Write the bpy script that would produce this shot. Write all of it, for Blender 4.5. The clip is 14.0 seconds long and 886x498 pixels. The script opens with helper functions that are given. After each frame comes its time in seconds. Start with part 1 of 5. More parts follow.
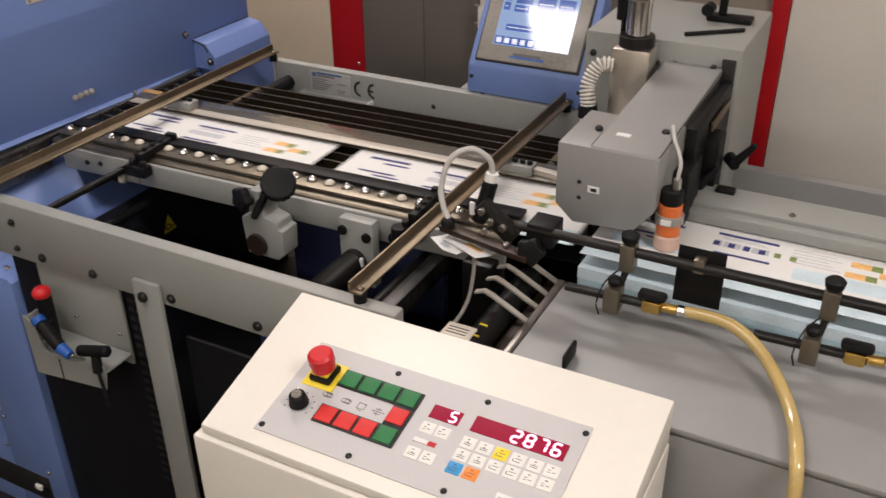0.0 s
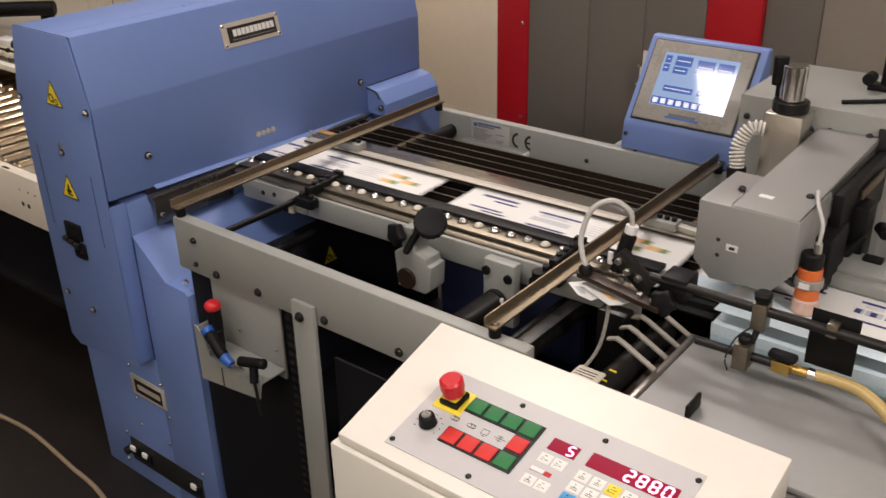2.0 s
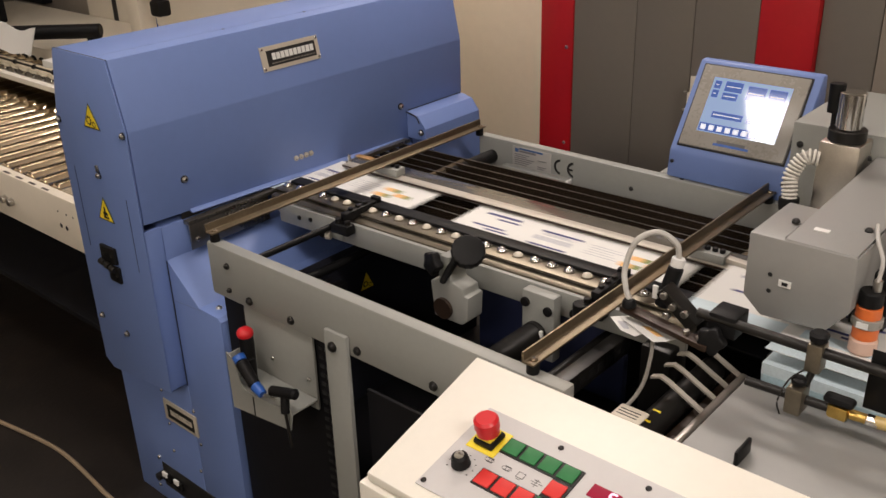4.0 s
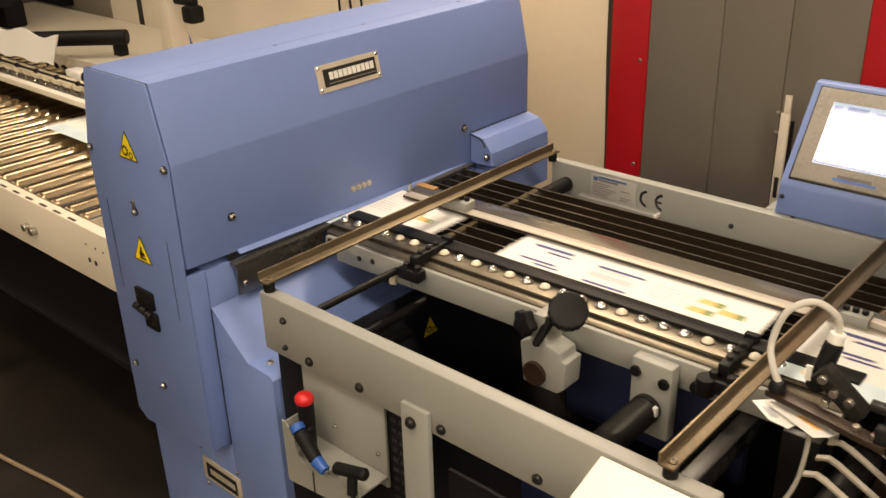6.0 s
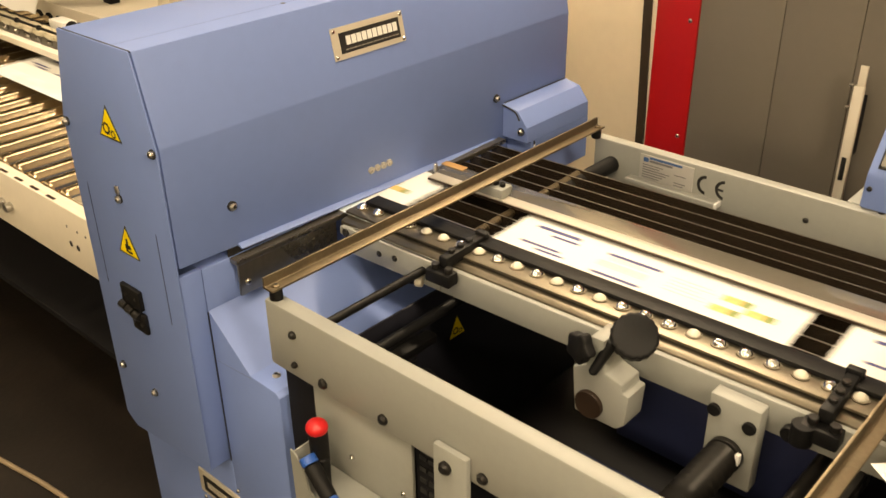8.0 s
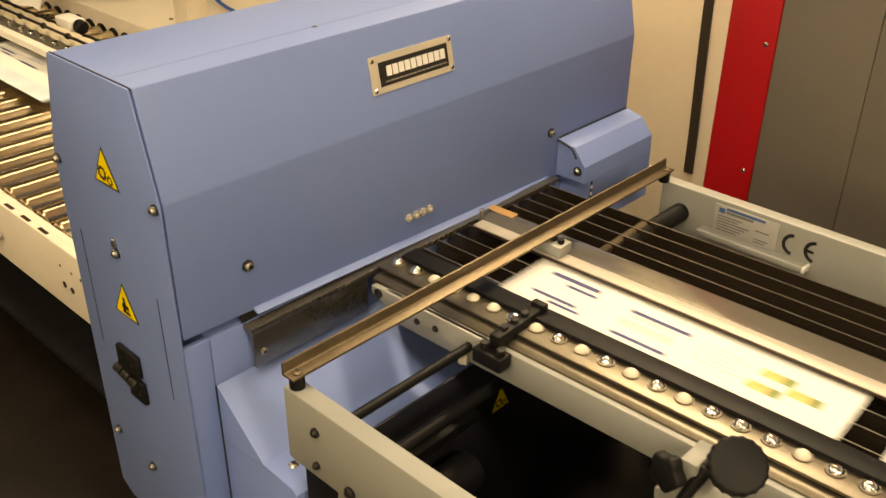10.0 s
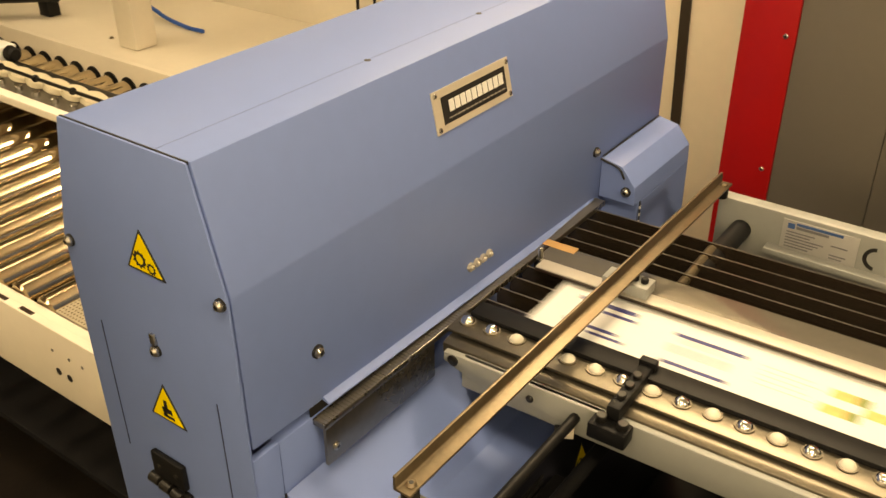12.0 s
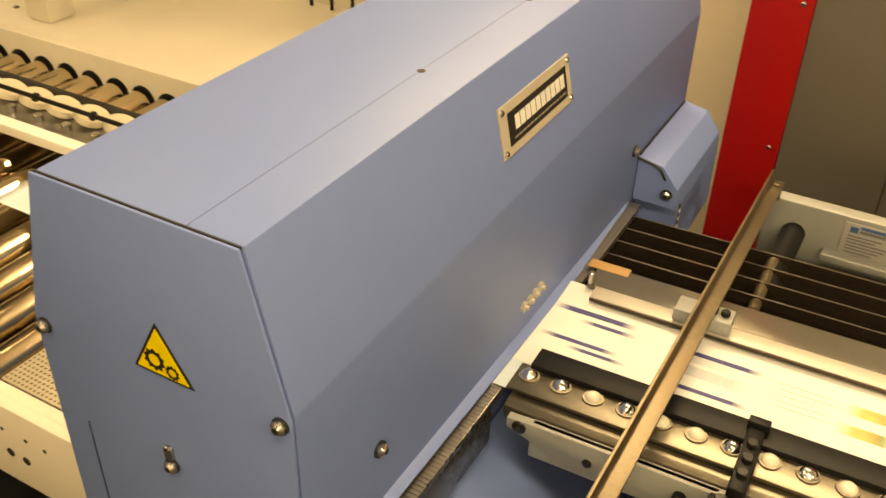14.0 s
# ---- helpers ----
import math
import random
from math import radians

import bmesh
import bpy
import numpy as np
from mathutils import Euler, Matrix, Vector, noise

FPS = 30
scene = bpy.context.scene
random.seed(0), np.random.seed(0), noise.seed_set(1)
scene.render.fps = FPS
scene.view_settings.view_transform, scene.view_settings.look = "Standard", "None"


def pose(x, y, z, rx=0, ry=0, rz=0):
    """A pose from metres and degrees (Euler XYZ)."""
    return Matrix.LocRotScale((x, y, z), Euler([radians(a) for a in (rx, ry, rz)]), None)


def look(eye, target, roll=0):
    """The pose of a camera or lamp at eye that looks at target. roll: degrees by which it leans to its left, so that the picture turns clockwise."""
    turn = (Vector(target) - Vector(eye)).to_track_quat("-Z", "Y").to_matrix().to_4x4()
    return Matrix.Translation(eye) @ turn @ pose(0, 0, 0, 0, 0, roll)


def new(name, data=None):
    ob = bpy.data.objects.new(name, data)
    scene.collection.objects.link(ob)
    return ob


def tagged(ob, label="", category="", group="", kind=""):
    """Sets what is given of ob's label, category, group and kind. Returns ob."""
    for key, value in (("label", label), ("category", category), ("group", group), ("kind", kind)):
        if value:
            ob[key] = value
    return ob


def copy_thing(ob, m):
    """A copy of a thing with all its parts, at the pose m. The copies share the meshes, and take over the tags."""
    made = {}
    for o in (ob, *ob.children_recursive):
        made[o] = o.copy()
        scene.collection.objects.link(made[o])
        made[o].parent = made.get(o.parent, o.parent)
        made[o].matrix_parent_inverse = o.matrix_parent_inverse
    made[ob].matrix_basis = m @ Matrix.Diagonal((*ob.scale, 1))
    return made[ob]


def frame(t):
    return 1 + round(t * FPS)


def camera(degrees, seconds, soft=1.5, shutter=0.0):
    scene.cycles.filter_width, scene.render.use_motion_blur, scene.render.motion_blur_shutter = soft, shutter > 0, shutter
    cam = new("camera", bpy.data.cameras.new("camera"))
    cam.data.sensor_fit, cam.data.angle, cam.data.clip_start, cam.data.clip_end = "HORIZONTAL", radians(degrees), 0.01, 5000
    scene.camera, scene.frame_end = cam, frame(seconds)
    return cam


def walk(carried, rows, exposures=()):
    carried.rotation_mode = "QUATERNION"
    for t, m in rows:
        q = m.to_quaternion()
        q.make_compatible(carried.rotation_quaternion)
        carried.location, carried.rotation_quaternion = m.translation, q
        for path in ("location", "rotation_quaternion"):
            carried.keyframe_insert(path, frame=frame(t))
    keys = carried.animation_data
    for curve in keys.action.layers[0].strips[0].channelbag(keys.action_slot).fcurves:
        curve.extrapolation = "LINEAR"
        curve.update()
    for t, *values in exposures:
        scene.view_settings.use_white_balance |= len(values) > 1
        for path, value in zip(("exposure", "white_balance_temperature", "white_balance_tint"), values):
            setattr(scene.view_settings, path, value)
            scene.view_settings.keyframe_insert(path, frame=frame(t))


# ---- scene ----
cam = camera(51.0, 14.0, shutter=0.5)
PATH = [
    (0, (1.761, -0.999, 1.74), (0.954, 0.535, 0.743), -0.6),
    (0.5, (1.784, -1.014, 1.748), (0.889, 0.489, 0.778), -0.9),
    (1, (1.809, -1.029, 1.752), (0.818, 0.425, 0.801), -1.2),
    (1.5, (1.826, -1.047, 1.756), (0.762, 0.374, 0.835), -1.3),
    (2, (1.838, -1.057, 1.761), (0.716, 0.34, 0.872), -1.3),
    (4.5, (1.78, -0.978, 1.743), (0.566, 0.374, 0.907), -1.7),
    (5, (1.678, -0.945, 1.74), (0.453, 0.402, 0.911), -1.6),
    (5.5, (1.593, -0.914, 1.743), (0.367, 0.428, 0.909), -1.7),
    (6, (1.512, -0.887, 1.738), (0.291, 0.45, 0.888), -1.7),
    (6.5, (1.444, -0.866, 1.727), (0.235, 0.472, 0.861), -1.9),
    (7, (1.388, -0.823, 1.718), (0.22, 0.515, 0.798), -1.3),
    (7.5, (1.33, -0.778, 1.716), (0.149, 0.537, 0.78), -1.1),
    (8, (1.275, -0.716, 1.708), (0.087, 0.581, 0.753), -0.9),
    (8.5, (1.218, -0.655, 1.706), (0.05, 0.649, 0.739), 0.8),
    (9, (1.172, -0.594, 1.704), (-0.043, 0.665, 0.736), 0.7),
    (11.5, (0.774, -0.533, 1.708), (-0.316, 0.807, 0.701), -0.2),
    (12, (0.692, -0.541, 1.702), (-0.333, 0.845, 0.688), -0.5),
    (12.5, (0.631, -0.524, 1.699), (-0.334, 0.89, 0.665), -0.3),
    (13, (0.553, -0.493, 1.694), (-0.399, 0.926, 0.656), 0.1),
    (13.5, (0.452, -0.45, 1.688), (-0.476, 0.971, 0.629), 0.2),
    (14, (0.366, -0.42, 1.68), (-0.432, 1.033, 0.561), 1.5),
]
walk(cam, [(t, look(eye, target, roll)) for t, eye, target, roll in PATH],
     [(0, -1.33, 5900, 20), (2.2, -1.28, 6000, 20), (4.5, -1.34, 6400, 19), (6.0, -0.8, 7400, 16), (7.5, -0.42, 8250, 13), (9.0, -0.64, 8900, 12), (11.5, -0.66, 9900, 11), (13.0, -0.64, 9600, 10), (13.5, -0.7, 9400, 10), (14.0, -0.7, 11800, 9)])

# ---------------------------------------------------------------- light
world = bpy.data.worlds.new("world")
scene.world = world
world.use_nodes = True
world.node_tree.nodes["Background"].inputs[0].default_value = (1.0, 0.9, 0.75, 1)
world.node_tree.nodes["Background"].inputs[1].default_value = 0.015


# ---------------------------------------------------------------- materials
def mat(name, color, rough=0.5, metal=0.0, var=0.12, scale=6.0, bump=0.0, bscale=300.0, spec=0.5, coat=0.0, glow=None, strength=0.0, rvar=0.08, stain=None, random_tint=0.0):
    m = bpy.data.materials.new(name)
    m.use_nodes = True
    nt = m.node_tree
    n, l = nt.nodes, nt.links
    p = n["Principled BSDF"]
    p.inputs["Metallic"].default_value = metal
    p.inputs["Specular IOR Level"].default_value = spec
    p.inputs["Coat Weight"].default_value = coat
    tc = n.new("ShaderNodeTexCoord")
    big = n.new("ShaderNodeTexNoise")
    big.inputs["Scale"].default_value, big.inputs["Detail"].default_value = scale, 4
    l.new(tc.outputs["Object"], big.inputs["Vector"])
    fine = n.new("ShaderNodeTexNoise")
    fine.inputs["Scale"].default_value, fine.inputs["Detail"].default_value = scale * 14, 3
    l.new(tc.outputs["Object"], fine.inputs["Vector"])
    add = n.new("ShaderNodeMix")
    add.inputs[0].default_value = 0.35
    l.new(big.outputs["Fac"], add.inputs[2])
    l.new(fine.outputs["Fac"], add.inputs[3])
    ramp = n.new("ShaderNodeValToRGB")
    c = Vector(color)
    ramp.color_ramp.elements[0].position, ramp.color_ramp.elements[1].position = 0.3, 0.7
    ramp.color_ramp.elements[0].color = (*(c * (1 - var)), 1)
    ramp.color_ramp.elements[1].color = (*(c * (1 + var * 0.6)), 1)
    l.new(add.outputs[0], ramp.inputs[0])
    last = ramp.outputs[0]
    if stain:
        st = n.new("ShaderNodeTexNoise")
        st.inputs["Scale"].default_value, st.inputs["Detail"].default_value = scale * 0.6, 8
        l.new(tc.outputs["Object"], st.inputs["Vector"])
        sr = n.new("ShaderNodeValToRGB")
        sr.color_ramp.elements[0].position, sr.color_ramp.elements[1].position = 0.52, 0.72
        l.new(st.outputs["Fac"], sr.inputs[0])
        mx = n.new("ShaderNodeMix")
        mx.data_type = "RGBA"
        l.new(sr.outputs[0], mx.inputs[0])
        l.new(last, mx.inputs[6])
        mx.inputs[7].default_value = (*stain, 1)
        last = mx.outputs[2]
    if random_tint:
        info = n.new("ShaderNodeObjectInfo")
        hs = n.new("ShaderNodeHueSaturation")
        mr = n.new("ShaderNodeMapRange")
        mr.inputs[3].default_value, mr.inputs[4].default_value = 1 - random_tint, 1 + random_tint
        l.new(info.outputs["Random"], mr.inputs[0])
        l.new(mr.outputs[0], hs.inputs["Value"])
        l.new(last, hs.inputs["Color"])
        last = hs.outputs[0]
    l.new(last, p.inputs["Base Color"])
    rr = n.new("ShaderNodeMapRange")
    rr.inputs[3].default_value, rr.inputs[4].default_value = max(0.02, rough - rvar), min(1, rough + rvar)
    l.new(add.outputs[0], rr.inputs[0])
    l.new(rr.outputs[0], p.inputs["Roughness"])
    if bump:
        bn = n.new("ShaderNodeTexNoise")
        bn.inputs["Scale"].default_value = bscale
        l.new(tc.outputs["Object"], bn.inputs["Vector"])
        bp = n.new("ShaderNodeBump")
        bp.inputs["Strength"].default_value, bp.inputs["Distance"].default_value = bump, 0.002
        l.new(bn.outputs["Fac"], bp.inputs["Height"])
        l.new(bp.outputs[0], p.inputs["Normal"])
    if glow:
        p.inputs["Emission Color"].default_value = (*glow, 1)
        p.inputs["Emission Strength"].default_value = strength
    return m


BLUE = mat("blue_enamel", (0.156, 0.236, 0.515), 0.47, 0, 0.05, 3, 0.05, 900)
GREY = mat("grey_enamel", (0.292, 0.302, 0.282), 0.45, 0, 0.07, 5, 0.06, 700, stain=(0.30, 0.29, 0.26))
MIDGREY = mat("mid_grey_enamel", (0.272, 0.272, 0.262), 0.42, 0, 0.06, 5, 0.05, 700)
CREAM = mat("cream_enamel", (0.80, 0.77, 0.69), 0.42, 0, 0.04, 4, 0.08, 800)
OFFWHITE = mat("offwhite_enamel", (0.74, 0.68, 0.57), 0.45, 0, 0.05, 4, 0.05, 700)
BLACK = mat("black_plastic", (0.007, 0.007, 0.0075), 0.5, 0, 0.3, 20, 0.1, 500, spec=0.2)
SATIN = mat("black_steel", (0.014, 0.013, 0.012), 0.33, 0.2, 0.3, 20, spec=0.4)
# Dark sheet metal; also stands in for shade below the blades and rollers.
DARK = mat("dark_metal_and_shade", (0.008, 0.008, 0.010), 0.55, 0.0, 0.3, 8, spec=0.2)
NAVY = mat("dark_blue_enamel", (0.022, 0.03, 0.085), 0.5, 0.0, 0.15, 8)
STEEL = mat("steel", (0.56, 0.54, 0.50), 0.28, 1.0, 0.15, 12, rvar=0.1)
CHROME = mat("chrome", (0.75, 0.74, 0.72), 0.12, 1.0, 0.08, 12)
ALU = mat("brushed_aluminium", (0.60, 0.57, 0.52), 0.36, 1.0, 0.12, 14, 0.1, 500)
BRONZE = mat("brownish_steel", (0.205, 0.163, 0.11), 0.45, 0.9, 0.3, 9, rvar=0.12, stain=(0.18, 0.13, 0.08))
# The brown in this steel colour paints in reflections on the blade sides.
BLADE = mat("dark_polished_blade", (0.19, 0.145, 0.105), 0.24, 0.9, 0.2, 5)
BRACKET = mat("dull_bracket_steel", (0.25, 0.23, 0.20), 0.28, 0.9, 0.25, 6, rvar=0.1)
STRIP = mat("matt_aluminium", (0.50, 0.465, 0.405), 0.52, 0.35, 0.08, 9, rvar=0.1)
STRAP = mat("dark_brown_strap", (0.035, 0.026, 0.018), 0.6, 0, 0.2, 15)
RAIL = mat("worn_aluminium", (0.205, 0.18, 0.137), 0.38, 0.85, 0.2, 10, 0.1, 300, rvar=0.1)
COVER = mat("smooth_grey_cover", (0.16, 0.148, 0.125), 0.15, 0.35, 0.1, 6, rvar=0.03)
RUST = mat("dark_brown_steel", (0.034, 0.020, 0.013), 0.42, 0.25, 0.3, 12)
PLATE = mat("dull_steel_plate", (0.34, 0.32, 0.29), 0.33, 0.85, 0.2, 6, rvar=0.1)
BRASS = mat("brass", (0.62, 0.42, 0.12), 0.3, 1.0, 0.15, 20)
PAPER = mat("white_paper", (0.76, 0.76, 0.735), 0.6, 0, 0.02, 5)
INKBLUE = mat("navy_ink", (0.03, 0.035, 0.17), 0.5, 0, 0.15, 60)
INKGREY = mat("grey_ink", (0.50, 0.51, 0.55), 0.6, 0, 0.1, 60)
INKORANGE = mat("orange_ink", (0.85, 0.50, 0.18), 0.55, 0, 0.3, 60)
INKGREEN = mat("green_ink", (0.22, 0.28, 0.08), 0.55, 0, 0.5, 90)
INKCYAN = mat("pale_blue_ink", (0.45, 0.62, 0.70), 0.6, 0, 0.25, 14)
INKPALE = mat("faint_blue_ink", (0.60, 0.72, 0.78), 0.6, 0, 0.2, 14)
YELLOW = mat("yellow_label", (0.85, 0.66, 0.02), 0.45, 0, 0.04, 20)
LABEL = mat("white_label", (0.78, 0.78, 0.76), 0.5, 0, 0.04, 20)
FADED = mat("faded_print", (0.17, 0.17, 0.18), 0.5, 0, 0.2, 40)
FADEDBLUE = mat("faded_blue_print", (0.05, 0.12, 0.29), 0.5, 0, 0.2, 40)
TYPEPLATE = mat("grey_type_plate", (0.385, 0.38, 0.365), 0.45, 0, 0.05, 20)
SYMBOL = mat("dark_grey_ink", (0.10, 0.10, 0.10), 0.5, 0, 0.1, 20)
NAMEPLATE = mat("satin_aluminium", (0.60, 0.55, 0.46), 0.5, 0.25, 0.06, 14)
SEAM = mat("blue_seam", (0.13, 0.18, 0.37), 0.5, 0, 0.05, 10)
INK = mat("black_ink", (0.012, 0.012, 0.012), 0.5, 0, 0.2, 20)
RED = mat("red_enamel", (0.50, 0.008, 0.012), 0.4, 0, 0.08, 5)
DOORGREY = mat("warm_grey_enamel", (0.178, 0.158, 0.130), 0.5, 0, 0.06, 3)
WARMGREY = mat("mid_warm_grey", (0.30, 0.26, 0.21), 0.5, 0, 0.08, 3)
WALL = mat("cream_painted_wall", (0.83, 0.77, 0.63), 0.75, 0, 0.05, 2, 0.1, 120)
CEIL = mat("white_ceiling", (0.72, 0.70, 0.66), 0.8, 0, 0.04, 2)
FLOOR = mat("worn_dark_floor", (0.014, 0.0100, 0.0080), 0.5, 0, 0.5, 4.5, 0.4, 60, stain=(0.028, 0.019, 0.014))
REDKNOB = mat("red_plastic", (0.60, 0.015, 0.02), 0.35, 0, 0.06, 20)
BLUEPL = mat("blue_plastic", (0.02, 0.10, 0.42), 0.35, 0, 0.1, 20)
GREENB = mat("green_button", (0.015, 0.17, 0.045), 0.55, 0, 0.12, 60)
REDB = mat("lit_red_button", (0.55, 0.02, 0.015), 0.55, 0, 0.1, 60, glow=(1, 0.05, 0.03), strength=0.3)
OVERLAY = mat("grey_overlay_film", (0.54, 0.53, 0.53), 0.4, 0, 0.03, 10)
DISPLAY = mat("dark_red_window", (0.32, 0.008, 0.04), 0.55, 0, 0.1, 10, spec=0.2)
SEGMENT = mat("lit_segment", (0.9, 0.7, 0.7), 0.4, glow=(1.0, 0.52, 0.72), strength=3.0)
KEYWHITE = mat("white_key", (0.78, 0.77, 0.72), 0.45, 0, 0.04, 20)
KEYBLUE = mat("blue_key", (0.04, 0.30, 0.62), 0.45, 0, 0.04, 20)
KEYORANGE = mat("orange_key", (0.85, 0.25, 0.03), 0.45, 0, 0.04, 20)
ORANGE = mat("orange_plastic", (0.72, 0.16, 0.03), 0.4, 0, 0.08, 20)
PINK = mat("pale_sensor_foot", (0.62, 0.42, 0.33), 0.5, 0, 0.1, 20)
HOSE = mat("amber_pvc_hose", (0.52, 0.38, 0.14), 0.25, 0, 0.1, 8, coat=0.4)
WHITEHOSE = mat("white_ribbed_hose", (0.70, 0.68, 0.62), 0.45, 0, 0.06, 20)
CABLE = mat("grey_cable", (0.50, 0.49, 0.46), 0.45, 0, 0.06, 20)
BEIGECABLE = mat("beige_cable", (0.30, 0.23, 0.15), 0.6, 0, 0.15, 10)
IVORY = mat("ivory_ball", (0.68, 0.64, 0.54), 0.35, 0, 0.04, 30)
WHEEL = mat("aged_ivory", (0.60, 0.54, 0.40), 0.4, 0, 0.08, 20)
BEZEL = mat("bezel_grey", (0.29, 0.275, 0.245), 0.28, 0, 0.06, 10)
SCREEN = mat("lit_screen", (0.05, 0.06, 0.08), 0.05, glow=(0.50, 0.68, 0.95), strength=1.3, rvar=0.02, spec=1.0)
SCREENW = mat("lit_screen_text", (0.5, 0.5, 0.5), 0.05, glow=(0.9, 0.95, 1.0), strength=1.5, rvar=0.02)
SCREENB = mat("lit_screen_blue", (0.02, 0.05, 0.2), 0.05, glow=(0.16, 0.26, 0.60), strength=0.9, rvar=0.02, spec=1.0)
TAPE = mat("brown_tape", (0.45, 0.26, 0.10), 0.45, 0, 0.1, 20)
ROLLER = mat("zinc_roller", (0.55, 0.45, 0.31), 0.16, 1.0, 0.05, 5, rvar=0.03, random_tint=0.12)
MESHPLATE = mat("perforated_plate", (0.60, 0.53, 0.40), 0.45, 0.4, 0.1, 12)


# ---------------------------------------------------------------- geometry helpers
WORLD = {}


def bm_new():
    return bmesh.new()


def add_box(bm, lo, hi, bevel=0.0, seg=2, m=None):
    lo, hi = Vector(lo), Vector(hi)
    size, mid = hi - lo, (lo + hi) / 2
    r = bmesh.ops.create_cube(bm, size=1.0)
    vs = r["verts"]
    for v in vs:
        v.co = Vector((v.co.x * size.x, v.co.y * size.y, v.co.z * size.z)) + mid
    if bevel:
        es = list({e for v in vs for e in v.link_edges})
        out = bmesh.ops.bevel(bm, geom=es, offset=min(bevel, min(size) * 0.45), segments=seg, affect="EDGES", profile=0.5)
        vs = list({v for f in out["faces"] for v in f.verts} | {v for v in vs if v.is_valid})
    if m is not None:
        for v in vs:
            v.co = m @ v.co
    return vs


def add_rod(bm, p0, p1, r0, r1=None, n=20, bevel=0.0):
    p0, p1 = Vector(p0), Vector(p1)
    d = p1 - p0
    r1 = r0 if r1 is None else r1
    rot = d.to_track_quat("Z", "Y").to_matrix()
    b = min(bevel, d.length * 0.4, min(r0, r1) * 0.6)
    prof = [(r0 - b, 0), (r0, b), (r1, d.length - b), (r1 - b, d.length)] if b else [(r0, 0), (r1, d.length)]
    rings = []
    for r, z in prof:
        rings.append([bm.verts.new(p0 + rot @ Vector((r * math.cos(2 * math.pi * i / n), r * math.sin(2 * math.pi * i / n), z))) for i in range(n)])
    for a, c in zip(rings, rings[1:]):
        for i in range(n):
            bm.faces.new((a[i], a[(i + 1) % n], c[(i + 1) % n], c[i]))
    bm.faces.new(list(reversed(rings[0])))
    bm.faces.new(rings[-1])


def add_ball(bm, c, r, u=16, v=10, squash=1.0):
    out = bmesh.ops.create_uvsphere(bm, u_segments=u, v_segments=v, radius=r)
    for w in out["verts"]:
        w.co = Vector((w.co.x, w.co.y, w.co.z * squash)) + Vector(c)


def add_prism(bm, pts, axis, lo, hi, bevel=0.0):
    """Extrude a polygon. axis y: pts are (x, z); axis x: (y, z); axis z: (x, y)."""
    def at(p, w):
        return {"y": (p[0], w, p[1]), "x": (w, p[0], p[1]), "z": (p[0], p[1], w)}[axis]
    a = [bm.verts.new(at(p, lo)) for p in pts]
    b = [bm.verts.new(at(p, hi)) for p in pts]
    n = len(pts)
    faces = [bm.faces.new(a), bm.faces.new(list(reversed(b)))]
    for i in range(n):
        faces.append(bm.faces.new((a[i], b[i], b[(i + 1) % n], a[(i + 1) % n])))
    bmesh.ops.recalc_face_normals(bm, faces=faces)
    if bevel:
        es = list({e for f in faces for e in f.edges})
        bmesh.ops.bevel(bm, geom=es, offset=bevel, segments=2, affect="EDGES", profile=0.5)


def smooth_path(pts, per=8):
    pts = [Vector(p) for p in pts]
    ext = [pts[0] * 2 - pts[1]] + pts + [pts[-1] * 2 - pts[-2]]
    out = []
    for i in range(1, len(ext) - 2):
        p0, p1, p2, p3 = ext[i - 1:i + 3]
        for k in range(per):
            t = k / per
            out.append(0.5 * ((2 * p1) + (p2 - p0) * t + (2 * p0 - 5 * p1 + 4 * p2 - p3) * t * t + (3 * p1 - p0 - 3 * p2 + p3) * t ** 3))
    out.append(pts[-1])
    return out


def add_tube(bm, pts, r, n=10, per=8, ribs=0.0):
    path = smooth_path(pts, per) if per else [Vector(p) for p in pts]
    rings = []
    up = Vector((0, 0, 1))
    for i, p in enumerate(path):
        d = (path[min(i + 1, len(path) - 1)] - path[max(i - 1, 0)]).normalized()
        side = d.cross(up)
        if side.length < 0.05:
            side = d.cross(Vector((0, 1, 0)))
        side.normalize()
        nrm = side.cross(d)
        rad = r * (1 + (ribs if i % 2 else -ribs))
        rings.append([bm.verts.new(p + side * rad * math.cos(2 * math.pi * k / n) + nrm * rad * math.sin(2 * math.pi * k / n)) for k in range(n)])
    for a, c in zip(rings, rings[1:]):
        for k in range(n):
            bm.faces.new((a[k], a[(k + 1) % n], c[(k + 1) % n], c[k]))
    bm.faces.new(list(reversed(rings[0])))
    bm.faces.new(rings[-1])


def add_coil(bm, p0, p1, r, wire, turns):
    p0, p1 = Vector(p0), Vector(p1)
    d = p1 - p0
    rot = d.to_track_quat("Z", "Y").to_matrix()
    k = turns * 12
    pts = [p0 + rot @ Vector((r * math.cos(2 * math.pi * i / 12), r * math.sin(2 * math.pi * i / 12), d.length * i / k)) for i in range(k + 1)]
    add_tube(bm, pts, wire, 6, 0)


def mesh_of(name, bm, material, angle=35):
    bmesh.ops.recalc_face_normals(bm, faces=bm.faces)
    me = bpy.data.meshes.new(name)
    bm.to_mesh(me)
    bm.free()
    me.materials.append(material)
    for f in me.polygons:
        f.use_smooth = True
    me.set_sharp_from_angle(angle=radians(angle))
    return me


def thing(name, at, label, category, group="", kind=""):
    ob = new(name)
    ob.empty_display_size = 0.05
    ob.location = at
    WORLD[ob] = Matrix.Translation(at)
    return tagged(ob, label, category, group, kind)


